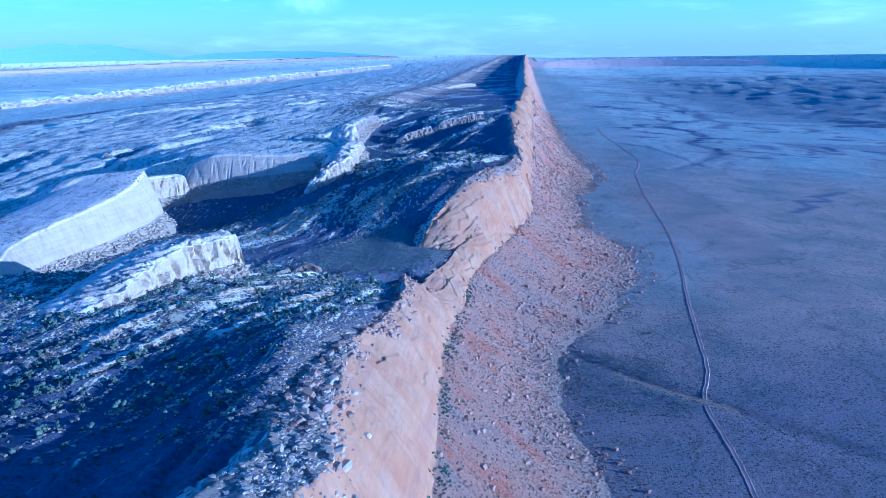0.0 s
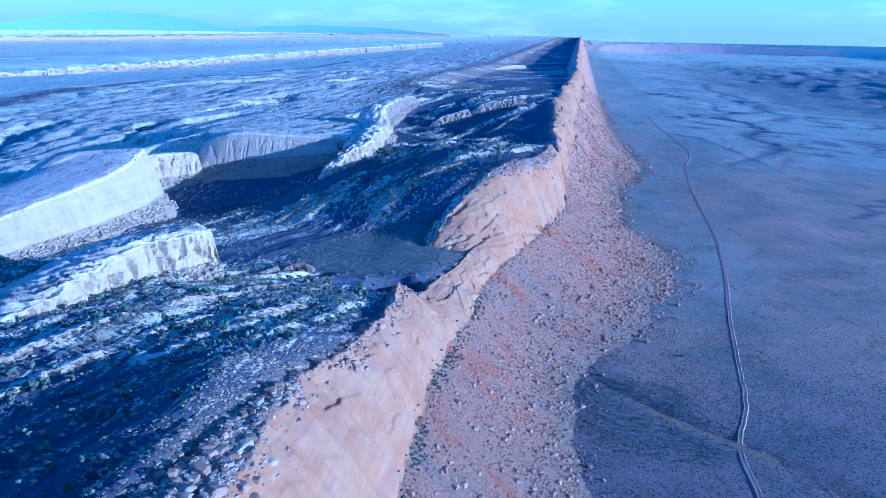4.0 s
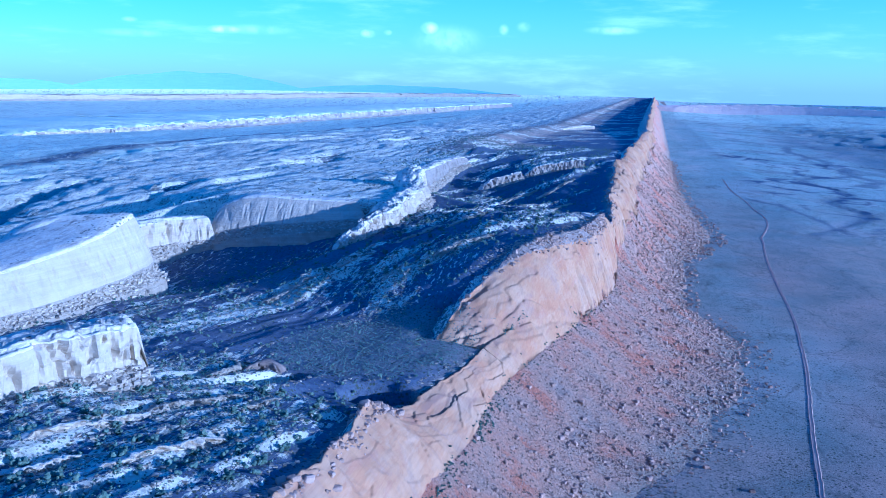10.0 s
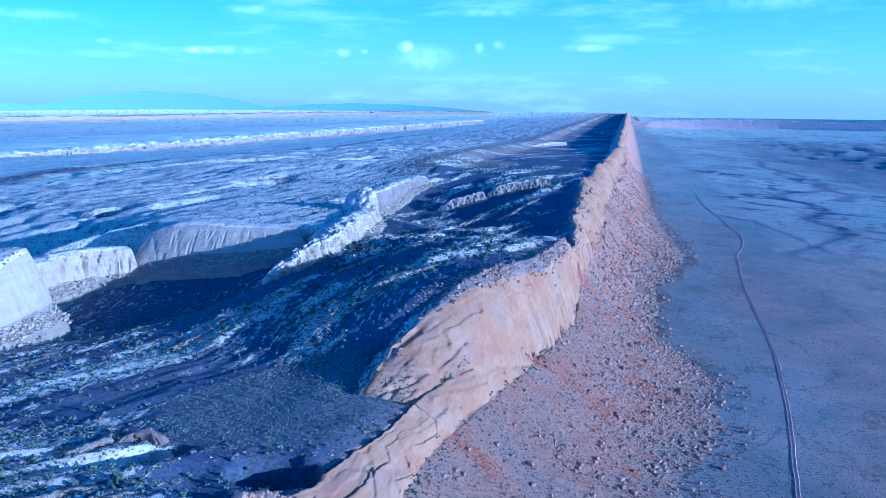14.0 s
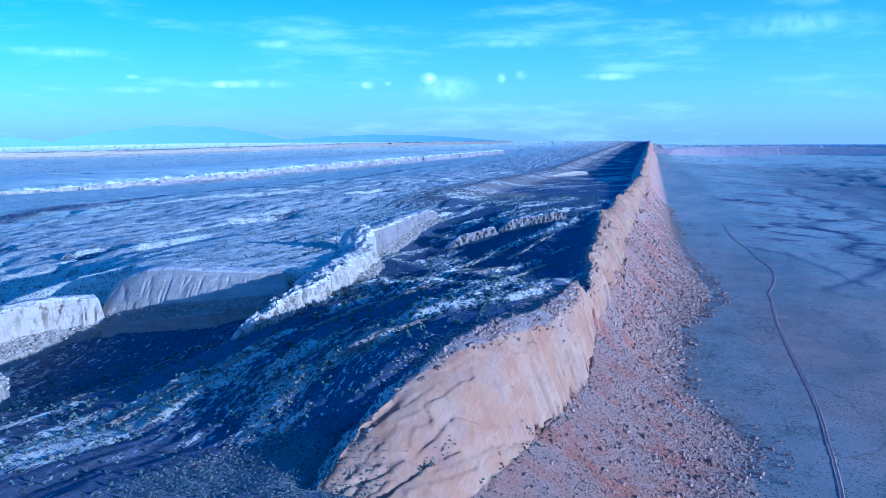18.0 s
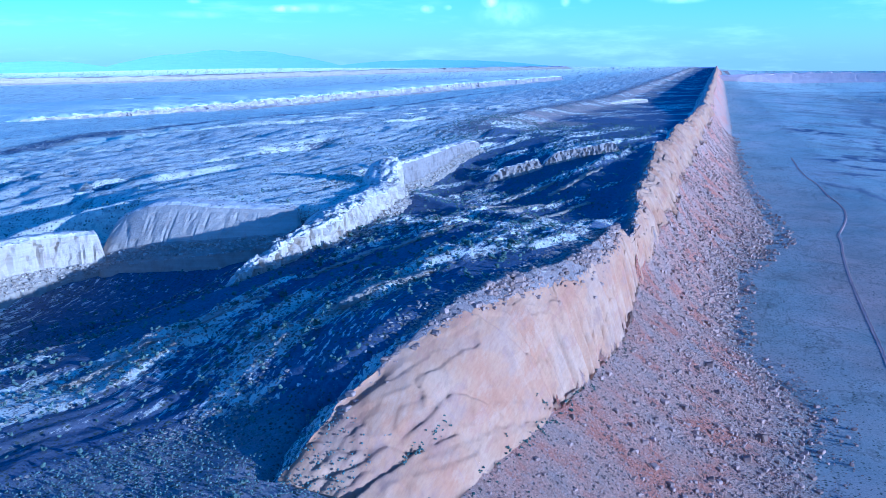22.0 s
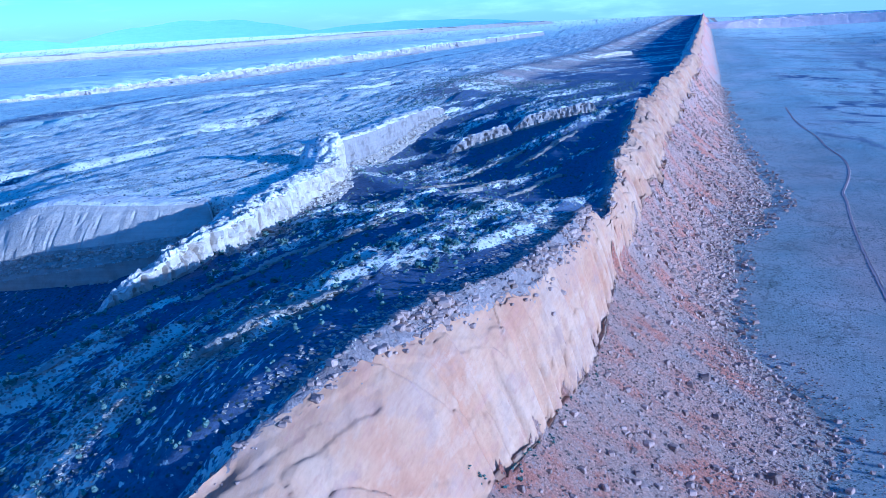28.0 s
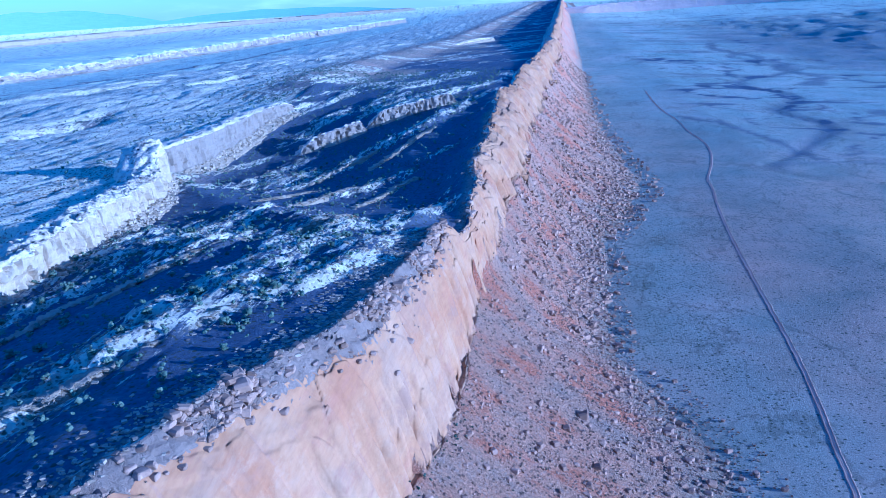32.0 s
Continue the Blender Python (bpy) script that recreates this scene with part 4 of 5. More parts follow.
back, face = (Xr < edge - 1.0) & (Xr > edge - 45), (Xr >= edge - 1.0) & (Xr < right_edge)
low_toe = sstep(0.6, 0.95, (Xr - base_x(Yr)) / (toe(Yr) - base_x(Yr)) + 0.22 * fbm(Xr / 12, Yr / 12, 4, 74))
ridge = tagged(new("ridge"), "long pink sandstone hogback with rubble slopes below it", "ridge", kind="structure")
wide = np.maximum(strip_w(Yr), near_w(Yr))
bench = face & (Xr < edge + wide + 2.0) & (wide > 0.5)
Zr = Zr - 0.7 * sstep(0.5, -0.5, Xr - right_edge) * sstep(-4.5, -3.5, Xr - right_edge) - 0.7 * bench * sstep(0.3, 1.2, Xr - edge - wide)
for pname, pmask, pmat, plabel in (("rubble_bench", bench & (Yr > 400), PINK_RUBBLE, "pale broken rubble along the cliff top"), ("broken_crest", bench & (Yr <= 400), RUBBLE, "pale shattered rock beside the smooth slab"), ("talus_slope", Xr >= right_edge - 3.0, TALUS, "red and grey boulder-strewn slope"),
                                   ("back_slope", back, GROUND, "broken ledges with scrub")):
    # dark puts shade into the back slope's colour
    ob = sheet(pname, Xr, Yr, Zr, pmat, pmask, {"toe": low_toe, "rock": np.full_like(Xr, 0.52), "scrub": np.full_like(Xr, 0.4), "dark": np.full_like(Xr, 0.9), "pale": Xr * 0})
    ob.parent = ridge
    tagged(ob, plabel)


# the bare slab, on a finer grid between its crest and its foot
fy = spread((-420, 10), (-60, 3), (60, 1.2), (560, 1.0), (1000, 1.0), (1600, 2.4), (2400, 6), (5000, 60), (20000, 500))
fs = np.linspace(0, 1, 54)
Yf, Sf = np.meshgrid(fy, fs, indexing="ij")
start = back_x(Yf) + rim_wob(Yf) - 0.6 + np.maximum(strip_w(Yf), near_w(Yf)) + np.where(np.maximum(strip_w(Yf), near_w(Yf)) > 0.5, 1.4 * fbm(Yf / 7, Yf * 0 + 0.3, 3, 121), 0)
stop = np.maximum(base_x(Yf) + 2.6 * fbm(Yf / 24, Yf * 0 + 1.7, 3, 33), np.where(Yf > 560, upper_foot_x(Yf) + butt(Yf), -999)) + 0.3
Xf = start + (stop - start) * Sf
ob = sheet("cliff_face", Xf, Yf, ridge_z(Xf, Yf), SLAB)
ob.parent = ridge
tagged(ob, "bare pink slickrock slab")


def height(x, y):
    return np.maximum(ground_z(x, y), np.where((x > crest_x(y) - 130) & (x < toe(y) + 4), ridge_z(x, y), -999))


# ---------------------------------------------------------------- road
def along(pts, step):
    """Points every step metres on a smooth line through pts, with the unit way to its right."""
    p = np.array(pts, float)
    for _ in range(3):
        q = np.empty((2 * len(p) - 2, p.shape[1]))
        q[0::2], q[1::2] = 0.75 * p[:-1] + 0.25 * p[1:], 0.25 * p[:-1] + 0.75 * p[1:]
        p = np.vstack([p[:1], q, p[-1:]])
    d = np.r_[0, np.cumsum(np.hypot(*np.diff(p[:, :2], axis=0).T))]
    s = np.arange(0, d[-1], step)
    out = np.stack([np.interp(s, d, p[:, k]) for k in range(p.shape[1])], 1)
    t = np.gradient(out[:, :2], axis=0)
    t /= np.hypot(*t.T)[:, None] + 1e-9
    return out, np.stack([t[:, 1], -t[:, 0]], 1), s


ROAD = [(88, -420), (94, -150), (96, 60), (95, 180), (98, 271), (100, 322), (98, 380), (100, 405), (108, 432), (115, 458), (122, 530), (136, 640), (158, 780), (172, 900), (181, 985), (187, 1150),
        (199, 1370), (214, 1500), (213, 1530), (230, 1600), (246, 1690), (252, 1785), (240, 1890), (243, 2000), (225, 2150), (228, 2450)]
line_pts, right, s_road = along(ROAD, 2.0)
section = [(-1.9, -0.5), (-1.5, 0.0), (-1.25, 0.03), (-0.95, -0.03), (-0.6, -0.08), (-0.25, 0.02), (0.25, 0.02), (0.6, -0.08), (0.95, -0.03), (1.3, 0.03), (1.6, 0.25), (1.8, 0.2), (2.3, -0.5)]
wig = 0.5 * fbm(s_road / 7, s_road * 0, 3, 61)
X = line_pts[:, :1] + right[:, :1] * (0.78 * np.array([o for o, _ in section]) + wig[:, None])
Y = line_pts[:, 1:2] + right[:, 1:2] * (0.78 * np.array([o for o, _ in section]) + wig[:, None])
Z = height(line_pts[:, 0], line_pts[:, 1])[:, None] + 0.3 + np.array([h for _, h in section]) * (1 + 0.5 * fbm(s_road / 11, s_road * 0, 3, 62))[:, None]
road = tagged(sheet("road", X, Y, Z, TRACK), "dusty graded dirt road with earth banks", "road", kind="structure")

# ---------------------------------------------------------------- fins, domes and mesas
CLIFF = [(17, -0.3), (9, 0.02), (3, 0.2), (1.4, 0.27), (1.0, 0.45), (0.6, 0.65), (0.1, 0.85), (-0.8, 0.95), (-3, 1.0), (-9, 1.02), (-20, 0.97), (-40, 0.8), (-70, 0.4), (-105, -0.2)]
FIN = CLIFF[:9] + [(-9, 1.0), (-16, 0.98), (-26, 0.88), (-36, 0.6), (-46, 0.0), (-56, -0.4)]
DOME = [(13, -0.25), (6, 0.03), (1, 0.1), (-1, 0.2), (-4, 0.4), (-8, 0.6), (-12, 0.8), (-15, 0.93), (-16.5, 0.985), (-24, 1.0), (-60, 0.97), (-100, 0.9), (-150, 0.55), (-190, -0.2)]
SHOULDER = [(o * 2.2, f) for o, f in DOME[:10]] + [(-64, 0.98), (-76, 0.9), (-90, 0.5)]
LEDGE = [(7, -0.3), (3, 0.05), (1.2, 0.2), (0.8, 0.5), (0.3, 0.8), (-0.6, 0.96), (-3, 1.0), (-9, 0.85), (-18, 0.55), (-30, 0.1), (-38, -0.3)]
SCARP = [(120, -0.2), (60, 0.12), (16, 0.38), (6, 0.46), (3, 0.7), (0, 0.94), (-8, 1.0), (-60, 1.0), (-250, 0.98), (-600, 0.9), (-1000, 0.6), (-1500, -0.3)]


APRONS = []


def outcrop(name, pts, shape, label, category, seed, step=2.0, rough=1.5, taper=(14, 8), group="", mats=None, finer=3):
    """A rock wall along pts (x, y, foot, top), facing to the right of its way, with an apron of rubble, a face and a cap."""
    p, n, s = along(pts, step)
    L = s[-1]
    p[:, :2] += n * (rough * (2.0 * fbm(s / (26 * step), s * 0, 3, seed + 21) + 1.2 * fbm(s / (8 * step), s * 0, 3, seed + 22)))[:, None]
    grow = np.clip(sstep(-1, taper[0], s) * sstep(-1, taper[1], L - s), 0, 1)
    k = np.arange(len(shape))
    kk = np.linspace(0, len(shape) - 1, (len(shape) - 1) * finer + 1)
    off = np.interp(kk, k, [o for o, _ in shape])
    frac = np.interp(kk, k, [f for _, f in shape])
    S, K = np.meshgrid(s, kk, indexing="ij")
    OFF, FR = np.broadcast_to(off, S.shape), np.broadcast_to(frac, S.shape)
    scale = step / 2.0
    steep = np.exp(-((FR - 0.6) / 0.45) ** 2) * (OFF < 8 * scale) * (OFF > -30 * scale)
    jag = rough * (1.1 * fbm(S / (9 * scale), FR * 2.2, 5, seed) - 1.6 * np.exp(-(vnoise(S / (6 * scale), FR * 0.6, seed + 7) / 0.1) ** 2) + 1.5 * fbm(S / (34 * scale), FR * 0.4, 3, seed + 3))
    cell = vnoise(np.floor(S / (5.5 * scale) + 1.3 * vnoise(S / (14 * scale), FR, seed + 12)) * 3.7, np.floor(FR * 3.3 + 0.6 * vnoise(S / (20 * scale), FR * 0, seed + 13)) * 5.3, seed + 11)
    jag = jag + 0.8 * rough * cell
    slim = np.where((OFF < 0) & (shape is FIN), 0.2 + 0.8 * sstep(0, 190, S), 1.0)
    O = OFF * (0.15 + 0.85 * grow[:, None]) * slim + jag * (0.25 + steep)
    X, Y = p[:, :1] + n[:, :1] * O, p[:, 1:2] + n[:, 1:2] * O
    rise = (p[:, 3:4] - p[:, 2:3]) * grow[:, None]
    Z = p[:, 2:3] + rise * FR + rough * 0.7 * fbm(X / (6 * scale), Y / (6 * scale), 4, seed + 5) * (FR > 0) + rough * 1.3 * (strata(X, Y, 0.5, 12 * scale, seed + 9) - 0.5) * sstep(0.9, 1.0, FR) * (OFF < -2) - 9 * (FR < -0.1) - 28 * sstep(0.8, 1.0, K / K.max()) * (shape is not SCARP)
    kmax = int(np.argmax(frac >= 0.93))
    k0 = int(np.argmax(frac > 0.22))
    col = np.broadcast_to(np.arange(len(kk)), S.shape)
    thing = tagged(new(name), label, category, group)
    if shape in (CLIFF, DOME, FIN, SHOULDER):
        loose = (col < k0) & (FR > -0.3) & (Y < 1500) & (grow[:, None] > 0.15)
        APRONS.append(np.stack([X[loose], Y[loose], Z[loose]], 1))
    a, f, c = mats or (RUBBLE, PALE, CAP)
    for nm, mask, mat in (("rubble_apron", col < k0, a), ("cliff_face", (col >= k0) & (col < kmax), f), ("cap_rock", col >= kmax, c)):
        ob = sheet(nm, X, Y, Z, mat, mask, None, nm == "cap_rock")
        ob.parent = thing
    return thing


outcrop("rock_ledge", [(-232, 205, 96, 102), (-231, 250, 95, 110), (-229, 308, 93, 114), (-225, 345, 92, 116), (-212, 372, 91, 115), (-201, 384, 90, 113)], CLIFF,
        "white sandstone ledge with a broken sunlit face", "rock ledge", 100, 1.2, 2.0, (40, 5), finer=5)
outcrop("rock_dome", [(-392, 380, 68, 80), (-376, 462, 67, 97), (-366, 515, 66, 102), (-361, 560, 66, 106), (-359, 608, 65, 112), (-364, 645, 64, 119), (-376, 668, 62, 117), (-402, 684, 60, 104)], DOME,
        "big smooth white sandstone dome with one long crack", "rock dome", 120, 1.6, 0.55, (60, 14), finer=4)
outcrop("alcove_wall", [(-395, 665, 56, 84), (-444, 720, 54, 82), (-456, 770, 54, 86), (-446, 800, 54, 87), (-428, 822, 55, 86), (-412, 838, 56, 84)], CLIFF,
        "pale curved alcove wall with red stains", "cliff", 140, 1.6, 1.6, (6, 8), finer=4)
outcrop("rock_dome", [(-428, 832, 58, 78), (-404, 842, 62, 98), (-382, 849, 66, 105), (-350, 854, 70, 103), (-320, 861, 74, 101), (-290, 872, 78, 100), (-262, 888, 80, 99)], SHOULDER,
        "rounded white sandstone shoulder above a dark hollow", "rock dome", 150, 1.8, 0.6, (16, 6), finer=4)
outcrop("rock_fin", [(-262, 722, 70, 73), (-244, 765, 72, 83), (-232, 810, 76, 97), (-222, 860, 81, 103), (-227, 915, 82, 105), (-236, 990, 83, 104), (-245, 1046, 84, 103), (-250, 1066, 84, 106), (-254, 1078, 84, 114), (-259, 1092, 84, 121), (-264, 1106, 84, 119)], FIN,
        "jagged white sandstone fin ending in a tower", "rock fin", 160, 1.2, 2.6, (60, 4), finer=5)
outcrop("cliff_wall", [(-318, 1140, 68, 98), (-303, 1193, 68, 101), (-294, 1240, 70, 102), (-293, 1327, 74, 102), (-299, 1400, 80, 103), (-290, 1470, 86, 103), (-280, 1530, 92, 103)], CLIFF,
        "low pale cliff behind the shaded valley", "cliff", 180, 2.2, 1.8, (10, 60), finer=4, mats=(RUBBLE, DIMMED_CLIFF, CAP))
for k, rib in enumerate(([(-226, 1300, 66, 73), (-205, 1330, 72, 85), (-184, 1356, 76, 90), (-165, 1376, 80, 92)], [(-172, 1384, 80, 90), (-150, 1400, 84, 100), (-118, 1424, 89, 104), (-96, 1440, 92, 108), (-78, 1456, 95, 109)])):
    outcrop("rock_fin", rib, [(o * 0.8, f) for o, f in LEDGE], "long pale sandstone rib across the valley", "rock fin", 190 + 7 * k, 1.4, 2.0, (24, 8), "ribs across the valley", finer=4, mats=(RUBBLE, DIMMED_CLIFF, CAP))
for i, (fx, fy, dx, dy, foot, top) in enumerate([(-420, 1480, 60, 160, 84, 98), (-520, 1250, 60, 140, 72, 84), (-470, 1020, 50, 110, 74, 84), (-620, 1700, 90, 240, 66, 82), (-430, 2300, 120, 300, 76, 96), (-300, 3000, 120, 500, 74, 100)]):
    outcrop("rock_dome", [(fx, fy, foot, foot + 2), (fx + dx * 0.3, fy + dy * 0.35, foot, 0.68 * foot + 0.32 * top), (fx + dx * 0.7, fy + dy * 0.7, foot, 0.6 * foot + 0.4 * top), (fx + dx, fy + dy, foot, foot + 3)], LEDGE if i % 3 else CLIFF,
            "low pale sandstone dome rising from slickrock", "rock dome", 210 + 10 * i, 3.0, 3.2, (30, 30), "domes beyond the valley", mats=(RUBBLE, CAP, CAP), finer=3)
# ledges of the near bench and of the valley floor
for i, (fx, fy, dx, dy, foot, rise) in enumerate([(-196, 150, 20, 75, 100, 3.5), (-176, 232, 14, 60, 99, 4), (-188, 275, 18, 70, 99, 4.5), (-160, 195, 16, 62, 100, 3), (-150, 262, 18, 66, 97, 4), (-210, 180, 20, 90, 103, 3.5),
                                                  (-176, 330, 22, 66, 92, 4), (-152, 345, 20, 58, 88, 3.5), (-250, 590, 24, 70, 64, 2.6), (-222, 655, 24, 76, 67, 2.8),
                                                  (-138, 660, 42, 80, 75, 3.4), (-118, 690, 40, 90, 82, 3.2), (-196, 730, 30, 100, 76, 2.6), (-160, 800, 40, 110, 82, 3), (-120, 860, 40, 120, 86, 3),
                                                  (-150, 980, 40, 130, 84, 3), (-100, 1020, 30, 120, 84, 3), (-190, 1000, 40, 120, 84, 3), (-120, 1180, 40, 150, 88, 4), (-170, 1150, 40, 130, 88, 4), (-200, 420, 12, 50, 70, 5)]):
    hs = [float(h) for h in height(fx + dx * np.array([0, 0.4, 0.75, 1.0]), fy + dy * np.array([0, 0.4, 0.75, 1.0]))]
    outcrop("rock_ledge", [(fx, fy, hs[0] - 0.8, hs[0] + 0.3 * rise), (fx + dx * 0.4, fy + dy * 0.4, hs[1] - 0.8, hs[1] + 0.55 * rise), (fx + dx * 0.75, fy + dy * 0.75, hs[2] - 0.8, hs[2] + 0.55 * rise), (fx + dx, fy + dy, hs[3] - 0.8, hs[3] + 0.3 * rise)],
            [(o * 0.28, f) for o, f in LEDGE], "pale bedrock ledge among junipers", "rock ledge", 400 + 10 * i, 0.9, 1.3, (16, 10), "ledges of the back valley", finer=2, mats=(RUBBLE, PALE, CAP) if fy < 320 else (RUBBLE, RUBBLE, RUBBLE))
outcrop("rock_fin", [(-194, 450, 58, 66), (-186, 457, 58, 73), (-177, 460, 58, 75), (-169, 458, 58, 68)], [(o * 0.2, f) for o, f in CLIFF], "small pink sandstone knob beside the flat", "rock fin", 700, 1.0, 0.8, (5, 4), mats=(PINK_RUBBLE, PINK_RUBBLE, PINK_RUBBLE))
outcrop("mesa", [(-1960, 1500, 10, 46), (-1925, 2100, 14, 48), (-1914, 2376, 14, 50), (-1850, 2615, 14, 50), (-1870, 3121, 14, 50), (-1847, 3601, 12, 50), (-1810, 3750, 12, 50), (-1826, 4483, 8, 52), (-1710, 5118, 8, 54), (-1640, 6200, 6, 58), (-1300, 8600, 4, 68)], SCARP,
        "long pale mesa wall with notched rim", "mesa", 800, 9.0, 10.0, (80, 80), mats=(RUBBLE, MESA, MESA_TOP))
outcrop("mesa", [(-6200, 6000, 20, 62), (-5400, 7400, 20, 60), (-4900, 9500, 20, 70), (-4600, 11700, 20, 78), (-3600, 15000, 20, 85), (-2600, 18000, 20, 85)], SCARP,
        "far pale mesa rim on the horizon", "mesa", 830, 40.0, 22.0, (200, 200), mats=(RUBBLE, PALE, PALE))
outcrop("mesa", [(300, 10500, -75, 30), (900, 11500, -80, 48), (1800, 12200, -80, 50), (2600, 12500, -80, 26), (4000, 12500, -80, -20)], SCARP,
        "far pink mesa beyond the end of the ridge", "mesa", 850, 30.0, 16.0, (200, 300), mats=(HAZED_PINK, HAZED_PINK, HAZED_PINK))
# far mountains, the blue of haze put into their colour
for i, (az, wide, tall, dist) in enumerate([(-30.4, 7.6, 470, 24000), (-17.0, 8.0, 215, 24000), (-41.5, 4.6, 210, 24000)]):
    a = np.radians(np.linspace(az - wide, az + wide, 60))
    prof = np.cos((np.linspace(-1, 1, 60)) * np.pi / 2) ** 0.8 * tall * (1 + 0.12 * fbm(np.linspace(0, 9, 60), np.zeros(60), 4, 900 + i))
    h = np.array([-0.6, 0.0, 0.5, 0.85, 1.0])
    d = dist + np.array([-2500, -1800, -1000, -400, 0])
    X = np.sin(a)[:, None] * d
    Y = np.cos(a)[:, None] * d
    Z = prof[:, None] * h + 20
    tagged(sheet("mountain", X, Y, Z, HAZE_ROCK), "low mountain on the horizon, coloured blue for haze", "mountain", kind="structure")


# ---------------------------------------------------------------- loose things: stones, junipers, sage
rng = np.random.default_rng(7)
PHI = (1 + 5 ** 0.5) / 2
ICO = np.array([(-1, PHI, 0), (1, PHI, 0), (-1, -PHI, 0), (1, -PHI, 0), (0, -1, PHI), (0, 1, PHI), (0, -1, -PHI), (0, 1, -PHI), (PHI, 0, -1), (PHI, 0, 1), (-PHI, 0, -1), (-PHI, 0, 1)]) / 1.902
ICO_F = np.array([(0, 11, 5), (0, 5, 1), (0, 1, 7), (0, 7, 10), (0, 10, 11), (1, 5, 9), (5, 11, 4), (11, 10, 2), (10, 7, 6), (7, 1, 8),
                  (3, 9, 4), (3, 4, 2), (3, 2, 6), (3, 6, 8), (3, 8, 9), (4, 9, 5), (2, 4, 11), (6, 2, 10), (8, 6, 7), (9, 8, 1)])


def stone_shape(seed, flat=0.7):
    """An angular stone of unit size: a block with its corners knocked about and its edges cut."""
    r = random.Random(seed)
    bm = bmesh.new()
    bmesh.ops.create_cube(bm, size=1.0)
    for v in bm.verts:
        v.co.x *= 1.0 + r.uniform(-0.3, 0.3)
        v.co.y *= 0.8 + r.uniform(-0.25, 0.25)
        v.co.z *= flat + r.uniform(-0.2, 0.2)
    bmesh.ops.bevel(bm, geom=list(bm.edges), offset=0.13, segments=1, affect="EDGES")
    for v in bm.verts:
        v.co += Vector((r.uniform(-1, 1), r.uniform(-1, 1), r.uniform(-1, 1))) * 0.05
    bmesh.ops.triangulate(bm, faces=list(bm.faces))
    P = np.array([v.co[:] for v in bm.verts])
    F = np.array([[v.index for v in f.verts] for f in bm.faces])
    bm.free()
    return P, F


def chip_shape(seed):
    """A cheap angular chip: twelve triangles."""
    r = np.random.default_rng(seed)
    P = np.array([(x, y, z) for x in (-0.5, 0.5) for y in (-0.5, 0.5) for z in (-0.4, 0.4)]) * (1, 0.75, 0.8)
    P = P + r.uniform(-0.16, 0.16, P.shape)
    F = np.array([(0, 1, 3), (0, 3, 2), (4, 6, 7), (4, 7, 5), (0, 4, 5), (0, 5, 1), (2, 3, 7), (2, 7, 6), (0, 2, 6), (0, 6, 4), (1, 5, 7), (1, 7, 3)])
    return P, F


def strew(name, shapes, at, size, material, label, category, squash=1.0, sink=0.2, smooth=False):
    """Very many small pieces as one object: copies of shapes at points, turned and sized by chance."""
    which = rng.integers(0, len(shapes), len(at))
    allP, allF, base = [], [], 0
    for k, (P, F) in enumerate(shapes):
        pick = np.where(which == k)[0]
        if not len(pick):
            continue
        a = rng.uniform(0, 2 * np.pi, len(pick))
        s = size[pick]
        x = P[None, :, 0] * np.cos(a)[:, None] - P[None, :, 1] * np.sin(a)[:, None]
        y = P[None, :, 0] * np.sin(a)[:, None] + P[None, :, 1] * np.cos(a)[:, None]
        z = np.broadcast_to(P[None, :, 2] * squash, x.shape)
        Q = np.stack([x, y, z], -1) * s[:, None, None] + at[pick][:, None, :]
        Q[..., 2] += (0.4 * squash - sink) * s[:, None]
        allP.append(Q.reshape(-1, 3))
        allF.append((F[None] + (np.arange(len(pick)) * len(P))[:, None, None] + base).reshape(-1, 3))
        base += len(pick) * len(P)
    P = np.concatenate(allP)
    P = far_in(P[:, 0], P[:, 1], P[:, 2])
    return tagged(new(name, raw_mesh(name, P, np.concatenate(allF), material, smooth)), label, category, kind="stuff")


def scatter(n, x0, x1, y0, y1, weight):
    """About n points in a box, kept by a weight of 0..1, on the ground."""
    x, y = rng.uniform(x0, x1, n), rng.uniform(y0, y1, n)
    keep = rng.uniform(0, 1, n) < weight(x, y)
    x, y = x[keep], y[keep]
    return np.stack([x, y, height(x, y)], 1)


STONES = [stone_shape(k) for k in range(8)]
SLABS = [stone_shape(20 + k, 0.4) for k in range(6)]
CHIPS = [chip_shape(k) for k in range(6)]


def things(name, shapes, at, size, material, label, category, group, sink=0.25):
    meshes = [raw_mesh(name, P, F, material, False) for P, F in shapes]
    for p, s in zip(at, size):
        ob = new(name, meshes[rng.integers(len(meshes))])
        ob.matrix_world = pose(p[0], p[1], p[2] + (0.35 - sink) * s, rng.uniform(-14, 14), rng.uniform(-14, 14), rng.uniform(0, 360)) @ Matrix.Diagonal((s, s, s * rng.uniform(0.7, 1.1), 1))
        tagged(ob, label, category, group)


def on_talus(x, y):
    t = (x - base_x(y)) / (toe(y) - base_x(y))
    streak = 0.5 + 0.5 * fbm(y / 22 + x / 90, x / 140, 3, 71)
    return np.where((t > 0.02) & (t < 1.2), np.clip(0.3 + 0.8 * np.clip(t, 0, 1) ** 1.5, 0, 1) * np.clip(0.05 + 1.5 * streak ** 1.5, 0.03, 1) * (1 - 0.8 * sstep(0.82, 1.05, t + 0.12 * fbm(y / 25, x / 25, 3, 73))), 0.0)


big = scatter(2600, -20, 135, 560, 1020, lambda x, y: on_talus(x, y) * 0.5)[:300]
things("boulder", STONES, big, 1.5 + 2.3 * rng.uniform(0, 1, len(big)) ** 3, STONE, "angular fallen sandstone boulder on the rubble slope", "boulder", "boulders on the slope")
